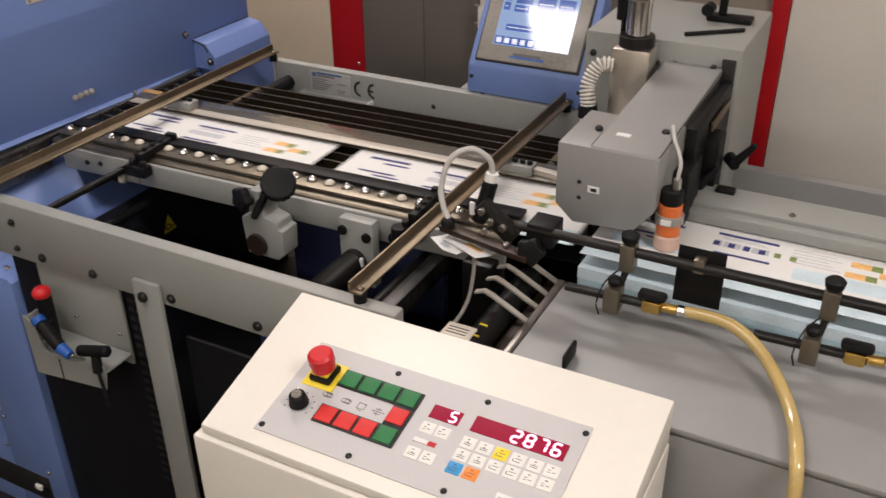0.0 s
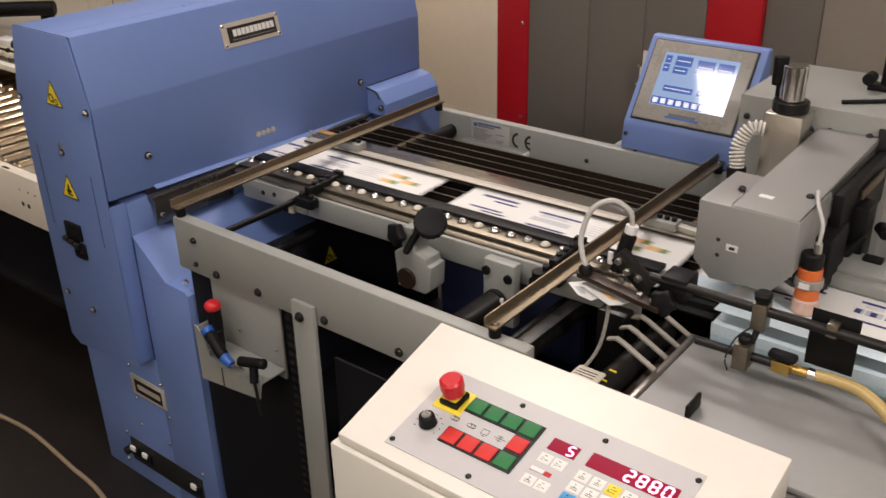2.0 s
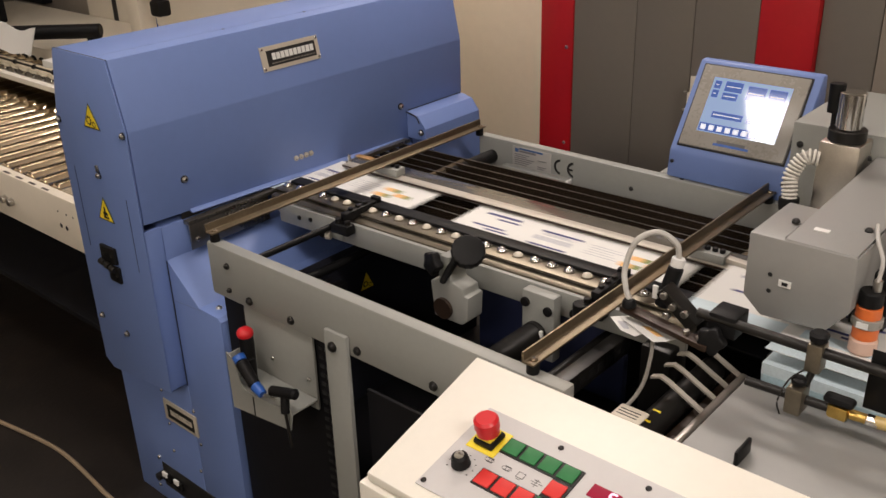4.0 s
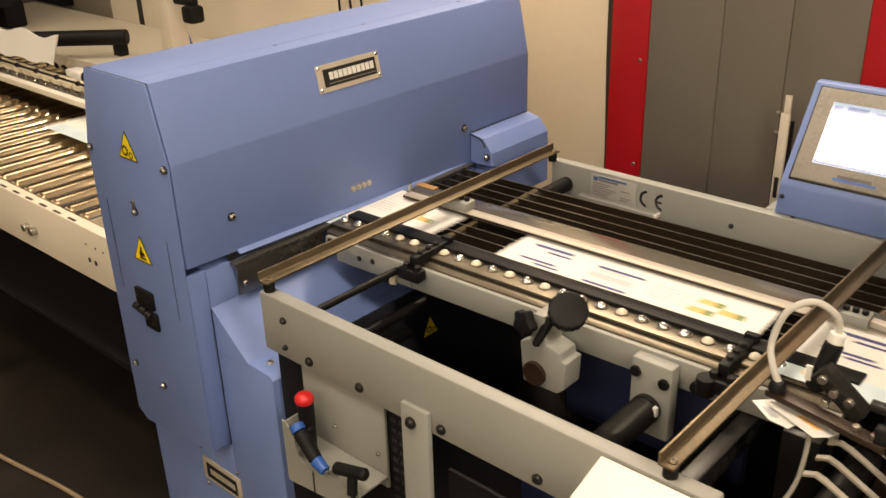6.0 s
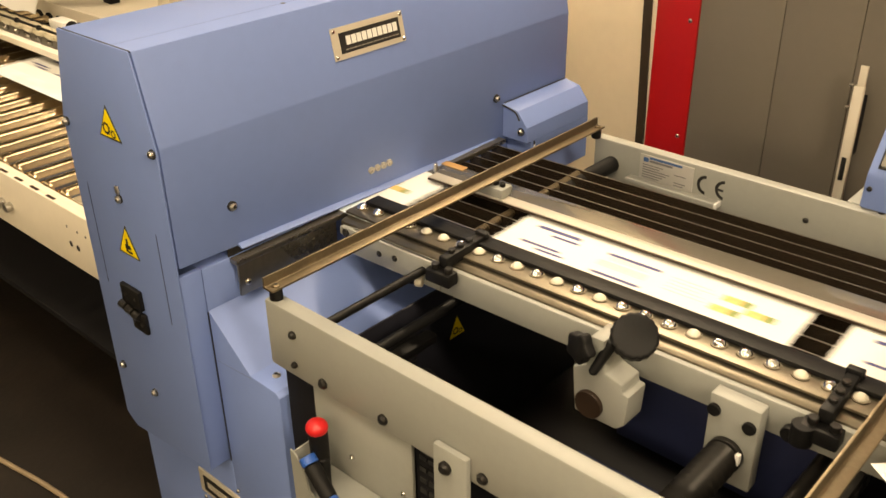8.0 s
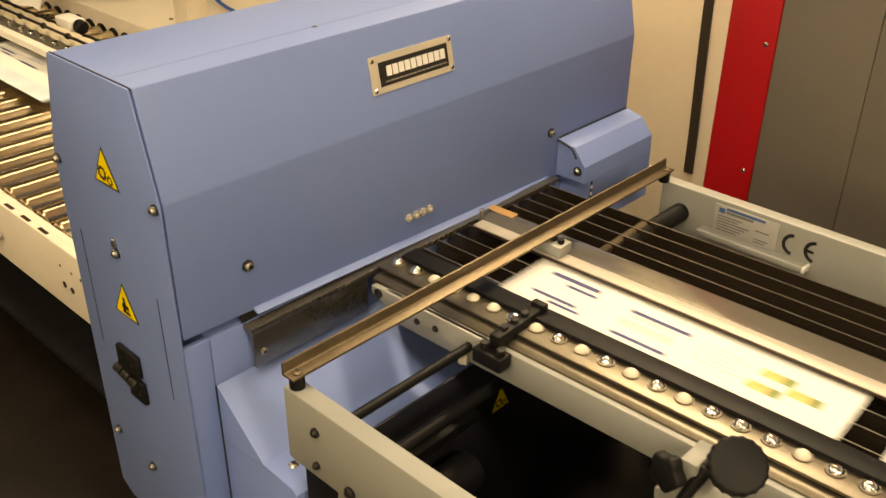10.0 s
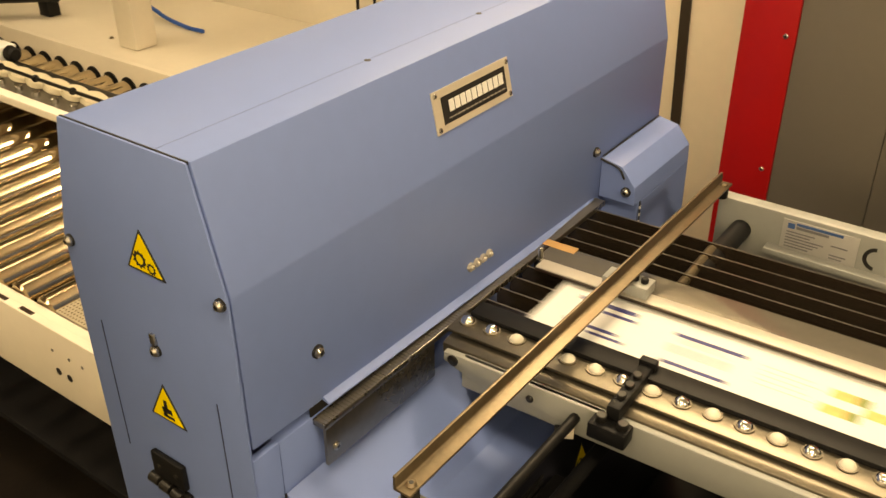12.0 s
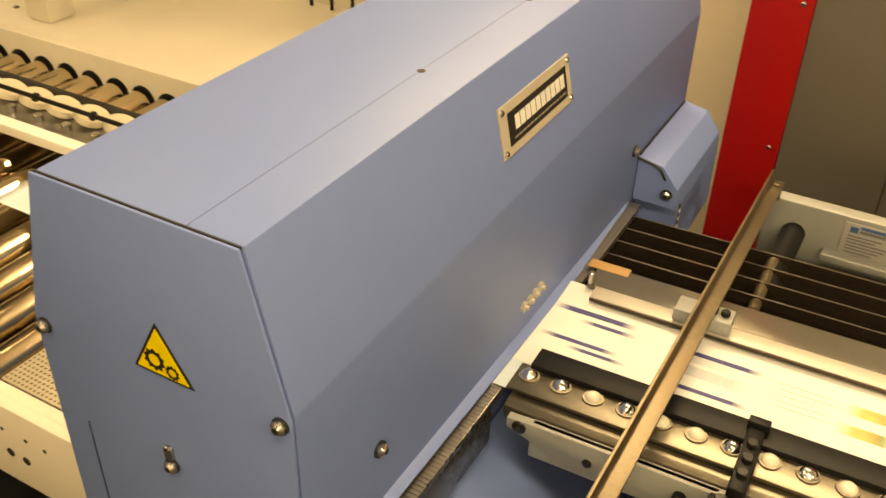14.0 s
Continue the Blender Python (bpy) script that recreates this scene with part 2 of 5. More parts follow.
def part(name, bm, material, parent=None, label="", angle=35):
    """One mesh object; bm is in world metres."""
    lo = Vector([min(v.co[i] for v in bm.verts) for i in range(3)])
    hi = Vector([max(v.co[i] for v in bm.verts) for i in range(3)])
    mid = (lo + hi) / 2
    for v in bm.verts:
        v.co -= mid
    ob = new(name, mesh_of(name, bm, material, angle))
    ob.location = mid
    WORLD[ob] = Matrix.Translation(mid)
    if parent is not None:
        ob.parent = parent
        ob.matrix_parent_inverse = WORLD[parent].inverted()
    if label:
        ob["label"] = label
    return ob


def solo(name, bm, material, label, category, group="", kind=""):
    return tagged(part(name, bm, material), label, category, group, kind)


def boxed(name, lo, hi, material, parent=None, bevel=0.002, label="", m=None):
    bm = bm_new()
    add_box(bm, lo, hi, bevel, 2, m)
    return part(name, bm, material, parent, label)


def rod(name, p0, p1, r, material, parent=None, label="", r1=None, n=20, bevel=0.001):
    bm = bm_new()
    add_rod(bm, p0, p1, r, r1, n, bevel)
    return part(name, bm, material, parent, label)


def screw(parent, at, way, r=0.006, material=STEEL, h=0.004, name="screw"):
    """Button-head screw with a dark hex socket."""
    at, way = Vector(at), Vector(way).normalized()
    bm = bm_new()
    add_rod(bm, at - way * 0.001, at + way * h * 0.5, r, r, 14)
    add_rod(bm, at + way * h * 0.5, at + way * h, r * 0.98, r * 0.6, 14)
    ob = part(name, bm, material, parent)
    bm = bm_new()
    add_rod(bm, at + way * (h - 0.0002), at + way * (h + 0.0005), r * 0.42, r * 0.42, 6)
    part("socket", bm, INK, ob)
    return ob


def triangle_sign(parent, pts, way, kind):
    """Yellow warning triangle with a black rim; pts: three world points."""
    way = Vector(way)
    p = [Vector(q) for q in pts]
    mid = (p[0] + p[1] + p[2]) / 3

    def flat(name, scale, lift, material, host):
        bm = bm_new()
        a = [bm.verts.new(mid + (q - mid) * scale + way * lift) for q in p]
        b = [bm.verts.new(mid + (q - mid) * scale + way * (lift - 0.0008)) for q in p]
        bm.faces.new(a)
        bm.faces.new(list(reversed(b)))
        for i in range(3):
            bm.faces.new((a[i], b[i], b[(i + 1) % 3], a[(i + 1) % 3]))
        return part(name, bm, material, host)
    sign = flat("warning_sign", 1.0, 0.0012, INK, parent)
    sign["label"] = "yellow triangular warning sticker with a black rim"
    flat("field", 0.86, 0.0018, YELLOW, sign)
    side = (p[2] - p[1]).normalized()
    up = (p[0] - (p[1] + p[2]) / 2).normalized()
    w = (p[2] - p[1]).length
    bm = bm_new()
    if kind == "gears":
        for cx, cy, r in ((-0.10, -0.03, 0.15), (0.185, -0.13, 0.10)):
            c = mid + side * cx * w + up * cy * w + way * 0.0022
            n = 20
            outer, inner = [], []
            for i in range(n):
                a = 2 * math.pi * i / n
                ro = r * w * (1.25 if i % 2 else 0.95)
                outer.append(bm.verts.new(c + side * ro * math.cos(a) + up * ro * math.sin(a)))
                inner.append(bm.verts.new(c + side * r * 0.62 * w * math.cos(a) + up * r * 0.62 * w * math.sin(a)))
            for i in range(n):
                bm.faces.new((outer[i], outer[(i + 1) % n], inner[(i + 1) % n], inner[i]))
    else:
        for cx, cy, hx, hy in ((0.0, 0.1, 0.05, 0.12), (0.02, -0.02, 0.14, 0.06), (0.05, -0.16, 0.16, 0.035), (-0.04, -0.1, 0.05, 0.06)):
            c = mid + side * cx * w + up * cy * w + way * 0.0022
            q = [bm.verts.new(c + side * sx * hx * w + up * sy * hy * w) for sx, sy in ((-1, -1), (1, -1), (1, 1), (-1, 1))]
            bm.faces.new(q)
    part("pictogram", bm, INK, sign)


# ---------------------------------------------------------------- the room
def room():
    solo("floor", box_bm((-6, -4, -0.05), (6, 5, 0)), FLOOR, "worn dark brown workshop floor", "floor", kind="structure")
    solo("ceiling", box_bm((-6, -4, 3.2), (6, 5, 3.3)), CEIL, "plain white ceiling", "ceiling", kind="structure")
    solo("wall_south", box_bm((-6, -4.1, 0), (6, -4, 3.2)), WALL, "plain cream painted wall", "wall", kind="structure")
    solo("wall_east", box_bm((6, -4.1, 0), (6.1, 5.1, 3.2)), WALL, "plain cream painted wall", "wall", kind="structure")
    solo("wall_west", box_bm((-6.1, -4.1, 0), (-6, 5.1, 3.2)), WALL, "plain cream painted wall", "wall", kind="structure")
    solo("wall_north", box_bm((-6, 2.6, 0), (6, 2.7, 3.2)), WALL, "plain cream painted wall", "wall", kind="structure")


def box_bm(lo, hi, bevel=0.0, m=None):
    bm = bm_new()
    add_box(bm, lo, hi, bevel, 2, m)
    return bm


def ceiling_lamp(x, y, power, width=0.30, length=1.5, turned=False):
    f = thing("ceiling_lamp", (x, y, 3.2), "unseen long white fluorescent ceiling lamp", "lamp", "ceiling lamps")
    w, h = width / 2, length / 2
    if turned:
        w, h = h, w
    boxed("housing", (x - h, y - w, 3.12), (x + h, y + w, 3.2), CEIL, f, 0.01)
    boxed("diffuser", (x - h + 0.03, y - w + 0.03, 3.105), (x + h - 0.03, y + w - 0.03, 3.119), LAMPGLOW, f, 0.003)
    d = bpy.data.lights.new("tube_light", "AREA")
    d.shape, d.size, d.size_y, d.energy, d.color = "RECTANGLE", 2 * h - 0.08, 2 * w - 0.08, power, (1.0, 0.90, 0.74)
    o = new("tube_light", d)
    o.location = (x, y, 3.09)


LAMPGLOW = mat("lamp_diffuser", (0.8, 0.8, 0.8), 0.5, glow=(1.0, 0.92, 0.78), strength=4.0)
room()
# First lamp follows from the screen glare; the rest are unseen, added for brightness.
for lx, ly, lp, lw in ((0.62, -0.68, 49, 0.42), (3.4, -0.68, 150, 0.42), (1.6, -3.0, 102, 0.42), (-1.6, -3.0, 32, 0.42), (-0.12, 1.78, 118, 0.30)):
    ceiling_lamp(lx, ly, lp, lw)
ceiling_lamp(-1.9, -0.1, 34, 0.34, 2.8, True)


# ---------------------------------------------------------------- machine behind: red posts and grey doors
def rear_cabinet():
    c = thing("rear_cabinet", (0.7, 1.7, 0), "large press cabinet with red posts and grey doors", "machine")
    for x0, x1, y in ((0.0, 0.126, 1.555), (0.742, 0.905, 1.562), (1.402, 1.447, 1.555)):
        p = boxed("post", (x0, y, 0), (x1, y + 0.3, 2.3), RED, c, 0.003, "bright red painted post")
        if x0 < 0.1:
            for z in (1.051, 0.723, 0.395):
                screw(p, (0.104, y, z), (0, -1, 0), 0.006, STEEL)
    for x0, x1 in ((0.127, 0.3535), (0.355, 0.5465), (0.548, 0.7415)):
        boxed("door", (x0, 1.560, 0.05), (x1, 1.61, 2.25), DOORGREY, c, 0.002, "warm grey sheet metal door")
    boxed("panel", (0.907, 1.585, 0.05), (1.064, 1.60, 2.25), DOORGREY, c, 0.002)
    boxed("panel", (1.066, 1.578, 0.05), (1.40, 1.60, 2.25), WARMGREY, c, 0.004, "light brownish grey panel")
    boxed("side_panel", (1.449, 1.56, 0.05), (3.2, 1.60, 2.3), CREAM, c, 0.004, "cream painted side panel")
    boxed("carcass", (0.02, 1.612, 0.0), (3.1, 2.3, 2.28), DARK, c, 0.003)
    lt = boxed("latch", (0.572, 1.50, 0.66), (0.597, 1.512, 0.985), OFFWHITE, c, 0.002, "long upright pale latch bar")
    boxed("tongue", (0.578, 1.503, 0.984), (0.596, 1.510, 1.035), OFFWHITE, lt, 0.001)
    for z in (0.985, 0.93):
        rod("hinge_pin", (0.570, 1.506, z), (0.560, 1.506, z), 0.005, STEEL, lt)
    boxed("slot", (0.579, 1.497, 0.745), (0.590, 1.501, 0.805), INK, lt, 0.001)
    boxed("spacer", (0.579, 1.512, 0.80), (0.590, 1.585, 0.95), DARK, lt, 0.001)


def rear_wall_panel():
    solo("partition", box_bm((-2.4, 2.18, 0), (0.018, 2.26, 3.2)), WALL, "cream painted partition beside the red post", "wall", kind="structure")
    bm = bm_new()
    way = smooth_path([(-0.350, 0, 0.362), (-0.352, 0, 0.50), (-0.357, 0, 0.66), (-0.366, 0, 1.0), (-0.360, 0, 1.6), (-0.35, 0, 2.4), (-0.35, 0, 3.2)], 5)
    add_prism(bm, [(p.x - 0.034, p.z) for p in way] + [(p.x - 0.002, p.z) for p in reversed(way)], "y", 2.170, 2.1785)
    solo("strap", bm, STRAP, "flat dark brown strap hanging on the cream partition", "strap")


rear_cabinet()
rear_wall_panel()


# ---------------------------------------------------------------- the blue unit
def blue_unit():
    u = thing("creasing_unit", (-0.15, 0.55, 0), "blue enamelled creasing unit of a paper feeding line", "machine")
    prof = [(-0.255, 1.297), (-0.0335, 1.297), (0.0, 1.14), (0.0, 0.906), (-0.02, 0.906), (-0.27, 0.906), (-0.30, 1.13)]
    bm = bm_new()
    add_prism(bm, prof, "y", 0.0035, 1.137, 0.003)
    for v in bm.verts:
        if v.co.z < 0.92:
            v.co.z -= 0.026 * (v.co.y - 0.5)
    hood = part("hood", bm, BLUE, u, "folded blue sheet metal hood")
    # seam of the top lid and its small holes
    boxed("seam", (-0.0895, 0.004, 1.2965), (-0.0886, 1.135, 1.2973), SEAM, hood, 0)
    for y in (0.35, 0.61, 0.95):
        rod("hole", (-0.088, y, 1.2962), (-0.088, y, 1.2974), 0.0048, INK, hood, "", None, 12, 0)
    # dark joint between hood and end cover
    bm = bm_new()
    add_prism(bm, [(-0.2548, 1.2979), (-0.0345, 1.2979), (-0.0345, 1.2945), (-0.2548, 1.2945)], "y", 0.0003, 0.0024)
    part("joint", bm, INK, hood)
    # end cover
    bm = bm_new()
    add_prism(bm, [(-0.255, 1.2975), (-0.0335, 1.2975), (0.0015, 1.14), (0.0015, 0.47), (-0.27, 0.44), (-0.303, 0.462), (-0.30, 1.13)], "y", -0.0035, 0.0, 0.0012)
    cover = part("end_cover", bm, BLUE, u, "blue end cover with stickers and screws")
    bm = bm_new()
    add_box(bm, (-0.012, 0.0005, 0.472), (0.0, 0.045, 0.903), 0.002)
    part("cover_flange", bm, BLUE, u)
    bm = bm_new()
    add_box(bm, (-0.30, 0.001, 0.47), (-0.292, 0.045, 1.12), 0.002)
    part("cover_flange", bm, BLUE, u)
    for x, z in ((-0.009, 1.134), (-0.287, 1.124), (-0.148, 1.012), (-0.159, 0.583), (-0.27, 0.60)):
        rod("washer", (x, -0.0035, z), (x, -0.006, z), 0.0085, INK, cover, "", None, 16, 0)
        screw(cover, (x, -0.006, z), (0, -1, 0), 0.0072, STEEL, 0.006)
    bm = bm_new()
    add_box(bm, (-0.153, -0.009, 1.022), (-0.143, -0.0035, 1.038), 0.002)
    part("lock_tab", bm, STEEL, cover)
    triangle_sign(cover, ((-0.1365, -0.0035, 1.188), (-0.171, -0.0035, 1.128), (-0.102, -0.0035, 1.128)), (0, -1, 0), "gears")
    triangle_sign(cover, ((-0.151, -0.0035, 0.957), (-0.186, -0.0035, 0.896), (-0.117, -0.0035, 0.896)), (0, -1, 0), "press")
    # fine lines of the access door
    for a, b in (((-0.26, 0.80), (-0.259, 1.012)), ((-0.046, 0.79), (-0.045, 0.975))):
        boxed("door_gap", (a[0] - 0.0008, -0.0042, a[1]), (a[0] + 0.0008, -0.0034, b[1]), NAVY, cover, 0)
    # latch
    lt = boxed("latch", (-0.200, -0.013, 0.783), (-0.135, -0.0035, 0.826), BLACK, cover, 0.003, "black plastic draw latch")
    boxed("latch_plate", (-0.178, -0.012, 0.733), (-0.130, -0.0035, 0.776), BLACK, lt, 0.003)
    for k in range(3):
        x = -0.205 + 0.022 * k
        rod("knuckle", (x, -0.014, 0.779 - 0.004 * k), (x + 0.019, -0.014, 0.778 - 0.004 * k), 0.0085, SATIN, lt)
    for x, z in ((-0.185, 0.805), (-0.150, 0.805), (-0.165, 0.752), (-0.142, 0.752)):
        screw(lt, (x, -0.0125, z), (0, -1, 0), 0.004, SATIN, 0.002)
    # front face fittings
    for y, z, x in ((0.125, 0.997, 0.0), (0.863, 0.997, 0.0)):
        rod("washer", (x, y, z), (x + 0.003, y, z), 0.0095, INK, hood, "", None, 16, 0)
        screw(hood, (x + 0.003, y, z), (1, 0, 0), 0.0075, STEEL, 0.006)
    for k in range(4):
        y = 0.463 + 0.017 * k
        bm = bm_new()
        add_rod(bm, (-0.001, y, 0.953), (0.005, y, 0.953), 0.0074, 0.0074, 6)
        add_rod(bm, (0.004, y, 0.953), (0.009, y, 0.953), 0.004, 0.003, 10)
        part("nut", bm, STRIP, hood, "bright hexagonal nut")
    # folded lip along the lower edge of the hood
    bm = bm_new()
    add_prism(bm, [(-0.002, 0.911), (0.0005, 0.911), (0.011, 0.9045), (0.0105, 0.9025), (-0.002, 0.906)], "y", 0.128, 0.868)
    for v in bm.verts:
        v.co.z -= 0.026 * (v.co.y - 0.5)
    part("lip", bm, BLUE, u)
    # steel infeed ledge with a ribbed edge
    ledge = boxed("infeed_ledge", (0.0, 0.105, 0.890), (0.0225, 0.875, 0.900), BRACKET, u, 0.001, "dark steel infeed ledge with a bright edge")
    for k in range(118):
        y = 0.107 + k * 0.0065
        boxed("rib", (0.0045, y, 0.8990), (0.0218, y + 0.0050, 0.9008), PLATE, ledge, 0)
    boxed("dark_gap", (-0.004, 0.105, 0.9003), (-0.0022, 0.875, 0.9185), INK, u, 0)
    bk = boxed("infeed_bracket", (0.014, 0.108, 0.826), (0.020, 0.345, 0.890), BRACKET, u, 0.001, "dull steel bracket plate")
    screw(bk, (0.020, 0.125, 0.850), (1, 0, 0), 0.0065, STEEL)
    # name plates with plain bars
    name_plate(hood)
    # lower body
    bm = bm_new()
    add_box(bm, (-0.285, 0.046, 0.30), (-0.0015, 1.13, 0.9), 0.003)
    part("lower_body", bm, BLUE, u)
    bm = bm_new()
    add_prism(bm, [(0.003, 0.0), (0.186, 0.0), (0.188, 0.712), (0.178, 0.721), (0.108, 0.724), (0.003, 0.818)], "y", 0.0443, 0.52, 0.0015)
    front = part("sloped_cover", bm, BLUE, u, "blue cover with a sloped top")
    screw(front, (0.140, 0.078, 0.7195), (0, 0, 1), 0.0085, STEEL, 0.007)
    boxed("crease", (0.004, 0.0436, 0.7125), (0.112, 0.0452, 0.7140), SEAM, front, 0, m=Matrix.Translation((0.11, 0, 0.72)) @ Matrix.Rotation(radians(-4), 4, "Y") @ Matrix.Translation((-0.11, 0, -0.7135)))
    boxed("joint", (0.0, 0.0436, 0.468), (0.0030, 0.0460, 0.815), INK, front, 0)
    bm = bm_new()
    add_box(bm, (-0.33, 0.044, 0.0), (0.0028, 1.12, 0.465), 0.0008)
    base = part("base", bm, BLUE, u)
    lower_plate(base)
    sl = boxed("service_slot", (-0.20, 0.0425, 0.055), (0.12, 0.0462, 0.135), INK, base, 0.001, "dark slot with terminals")
    for k, x in enumerate((-0.195, -0.140, 0.075)):
        boxed("terminal", (x, 0.034, 0.078), (x + 0.036, 0.046, 0.108), BLACK, sl, 0.005)
        boxed("switch", (x + 0.004, 0.030, 0.096), (x + 0.026, 0.038, 0.112), LABEL, sl, 0.003)
    rod("plug", (-0.2, 0.044, 0.092), (-0.2, 0.022, 0.092), 0.012, SATIN, sl)
    for x, z in ((-0.21, 0.145), (0.13, 0.16), (0.14, 0.05), (-0.23, 0.04)):
        screw(base, (x, 0.0435, z), (0, -1, 0), 0.006, CHROME)
    # gear box on the far side
    bm = bm_new()
    add_prism(bm, [(0.001, 0.978), (0.044, 0.969), (0.072, 0.934), (0.074, 0.898), (0.001, 0.898)], "y", 0.888, 1.134, 0.0012)
    add_prism(bm, [(0.001, 0.897), (0.0738, 0.897), (0.0745, 0.79), (0.001, 0.79)], "y", 0.905, 1.134, 0.0012)
    gb = part("gear_box", bm, BLUE, u, "small blue housing with a chamfered top", 18)
    rod("washer", (0.056, 0.888, 0.922), (0.056, 0.885, 0.922), 0.0095, INK, gb, "", None, 16, 0)
    screw(gb, (0.056, 0.885, 0.922), (0, -1, 0), 0.008, STEEL, 0.006)
    bm = bm_new()
    add_tube(bm, [(0.0, 0.8875, 0.9745), (0.030, 0.8875, 0.968), (0.041, 0.8875, 0.962), (0.050, 0.8875, 0.947)], 0.0022, 6, 4)
    part("gap", bm, INK, gb)
    boxed("back_gap", (0.0008, 0.892, 0.976), (0.0035, 1.13, 0.9795), INK, gb, 0)
    boxed("slit", (0.0735, 0.912, 0.815), (0.0758, 0.916, 0.897), INK, gb, 0)
    for k in range(5):
        boxed("slit_tooth", (0.0745, 0.9115, 0.822 + 0.015 * k), (0.0765, 0.9165, 0.828 + 0.015 * k), LABEL, gb, 0)


def name_plate(host):
    # sits on the inclined face
    a, b = Vector((-0.0335, 0, 1.297)), Vector((0.0, 0, 1.14))
    d = (b - a).normalized()
    nrm = Vector((-d.z, 0, d.x))
    if nrm.x < 0:
        nrm = -nrm
    m = Matrix(((0, d.x, nrm.x, 0), (1, 0, 0, 0), (0, d.z, nrm.z, 0), (0, 0, 0, 1)))
    # local: x along the hood, y down the slope, z out of the face
    top = (1.249 - 1.297) / d.z
    m = Matrix.Translation(a + d * top + Vector((0, 0.399, 0))) @ m.to_3x3().to_4x4()
    def slab(name, x0, y0, x1, y1, z0, z1, material, parent, label=""):
        bm = bm_new()
        add_box(bm, (x0, y0, z0), (x1, y1, z1), 0.0, 1, m)
        return part(name, bm, material, parent, label)
    p = slab("name_plate", 0, 0, 0.188, 0.060, -0.0003, 0.0018, NAMEPLATE, host, "aluminium name plate with a black field")
    slab("field", 0.018, 0.011, 0.176, 0.050, 0.0016, 0.0022, INK, p)
    for k in range(10):
        slab("bar", 0.034 + 0.0137 * k, 0.019, 0.0455 + 0.0137 * k, 0.0355, 0.0021, 0.0026, LABEL, p)
    for k in range(14):
        slab("line", 0.030 + 0.0102 * k, 0.0425, 0.0382 + 0.0102 * k, 0.0445, 0.0021, 0.0026, BEZEL, p)
    for x in (0.006, 0.182):
        for y in (0.006, 0.054):
            c = m @ Vector((x, y, 0.0018))
            screw(p, c, nrm, 0.004, CHROME, 0.003)


def lower_plate(host):
    p = boxed("name_plate", (-0.128, 0.0405, 0.315), (0.018, 0.0442, 0.378), NAMEPLATE, host, 0.0005, "aluminium name plate with a black field")
    boxed("field", (-0.112, 0.0395, 0.325), (0.004, 0.0408, 0.366), INK, p, 0)
    for k in range(10):
        u = -0.098 + 0.0097 * k
        boxed("bar", (u, 0.0388, 0.338), (u + 0.0080, 0.0397, 0.354), NAMEPLATE, p, 0)
    for x, z in ((-0.128, 0.402), (0.012, 0.395), (-0.118, 0.300), (0.022, 0.296), (-0.12, 0.21), (0.0, 0.2)):
        screw(host, (x, 0.0435, z), (0, -1, 0), 0.005, CHROME)


blue_unit()


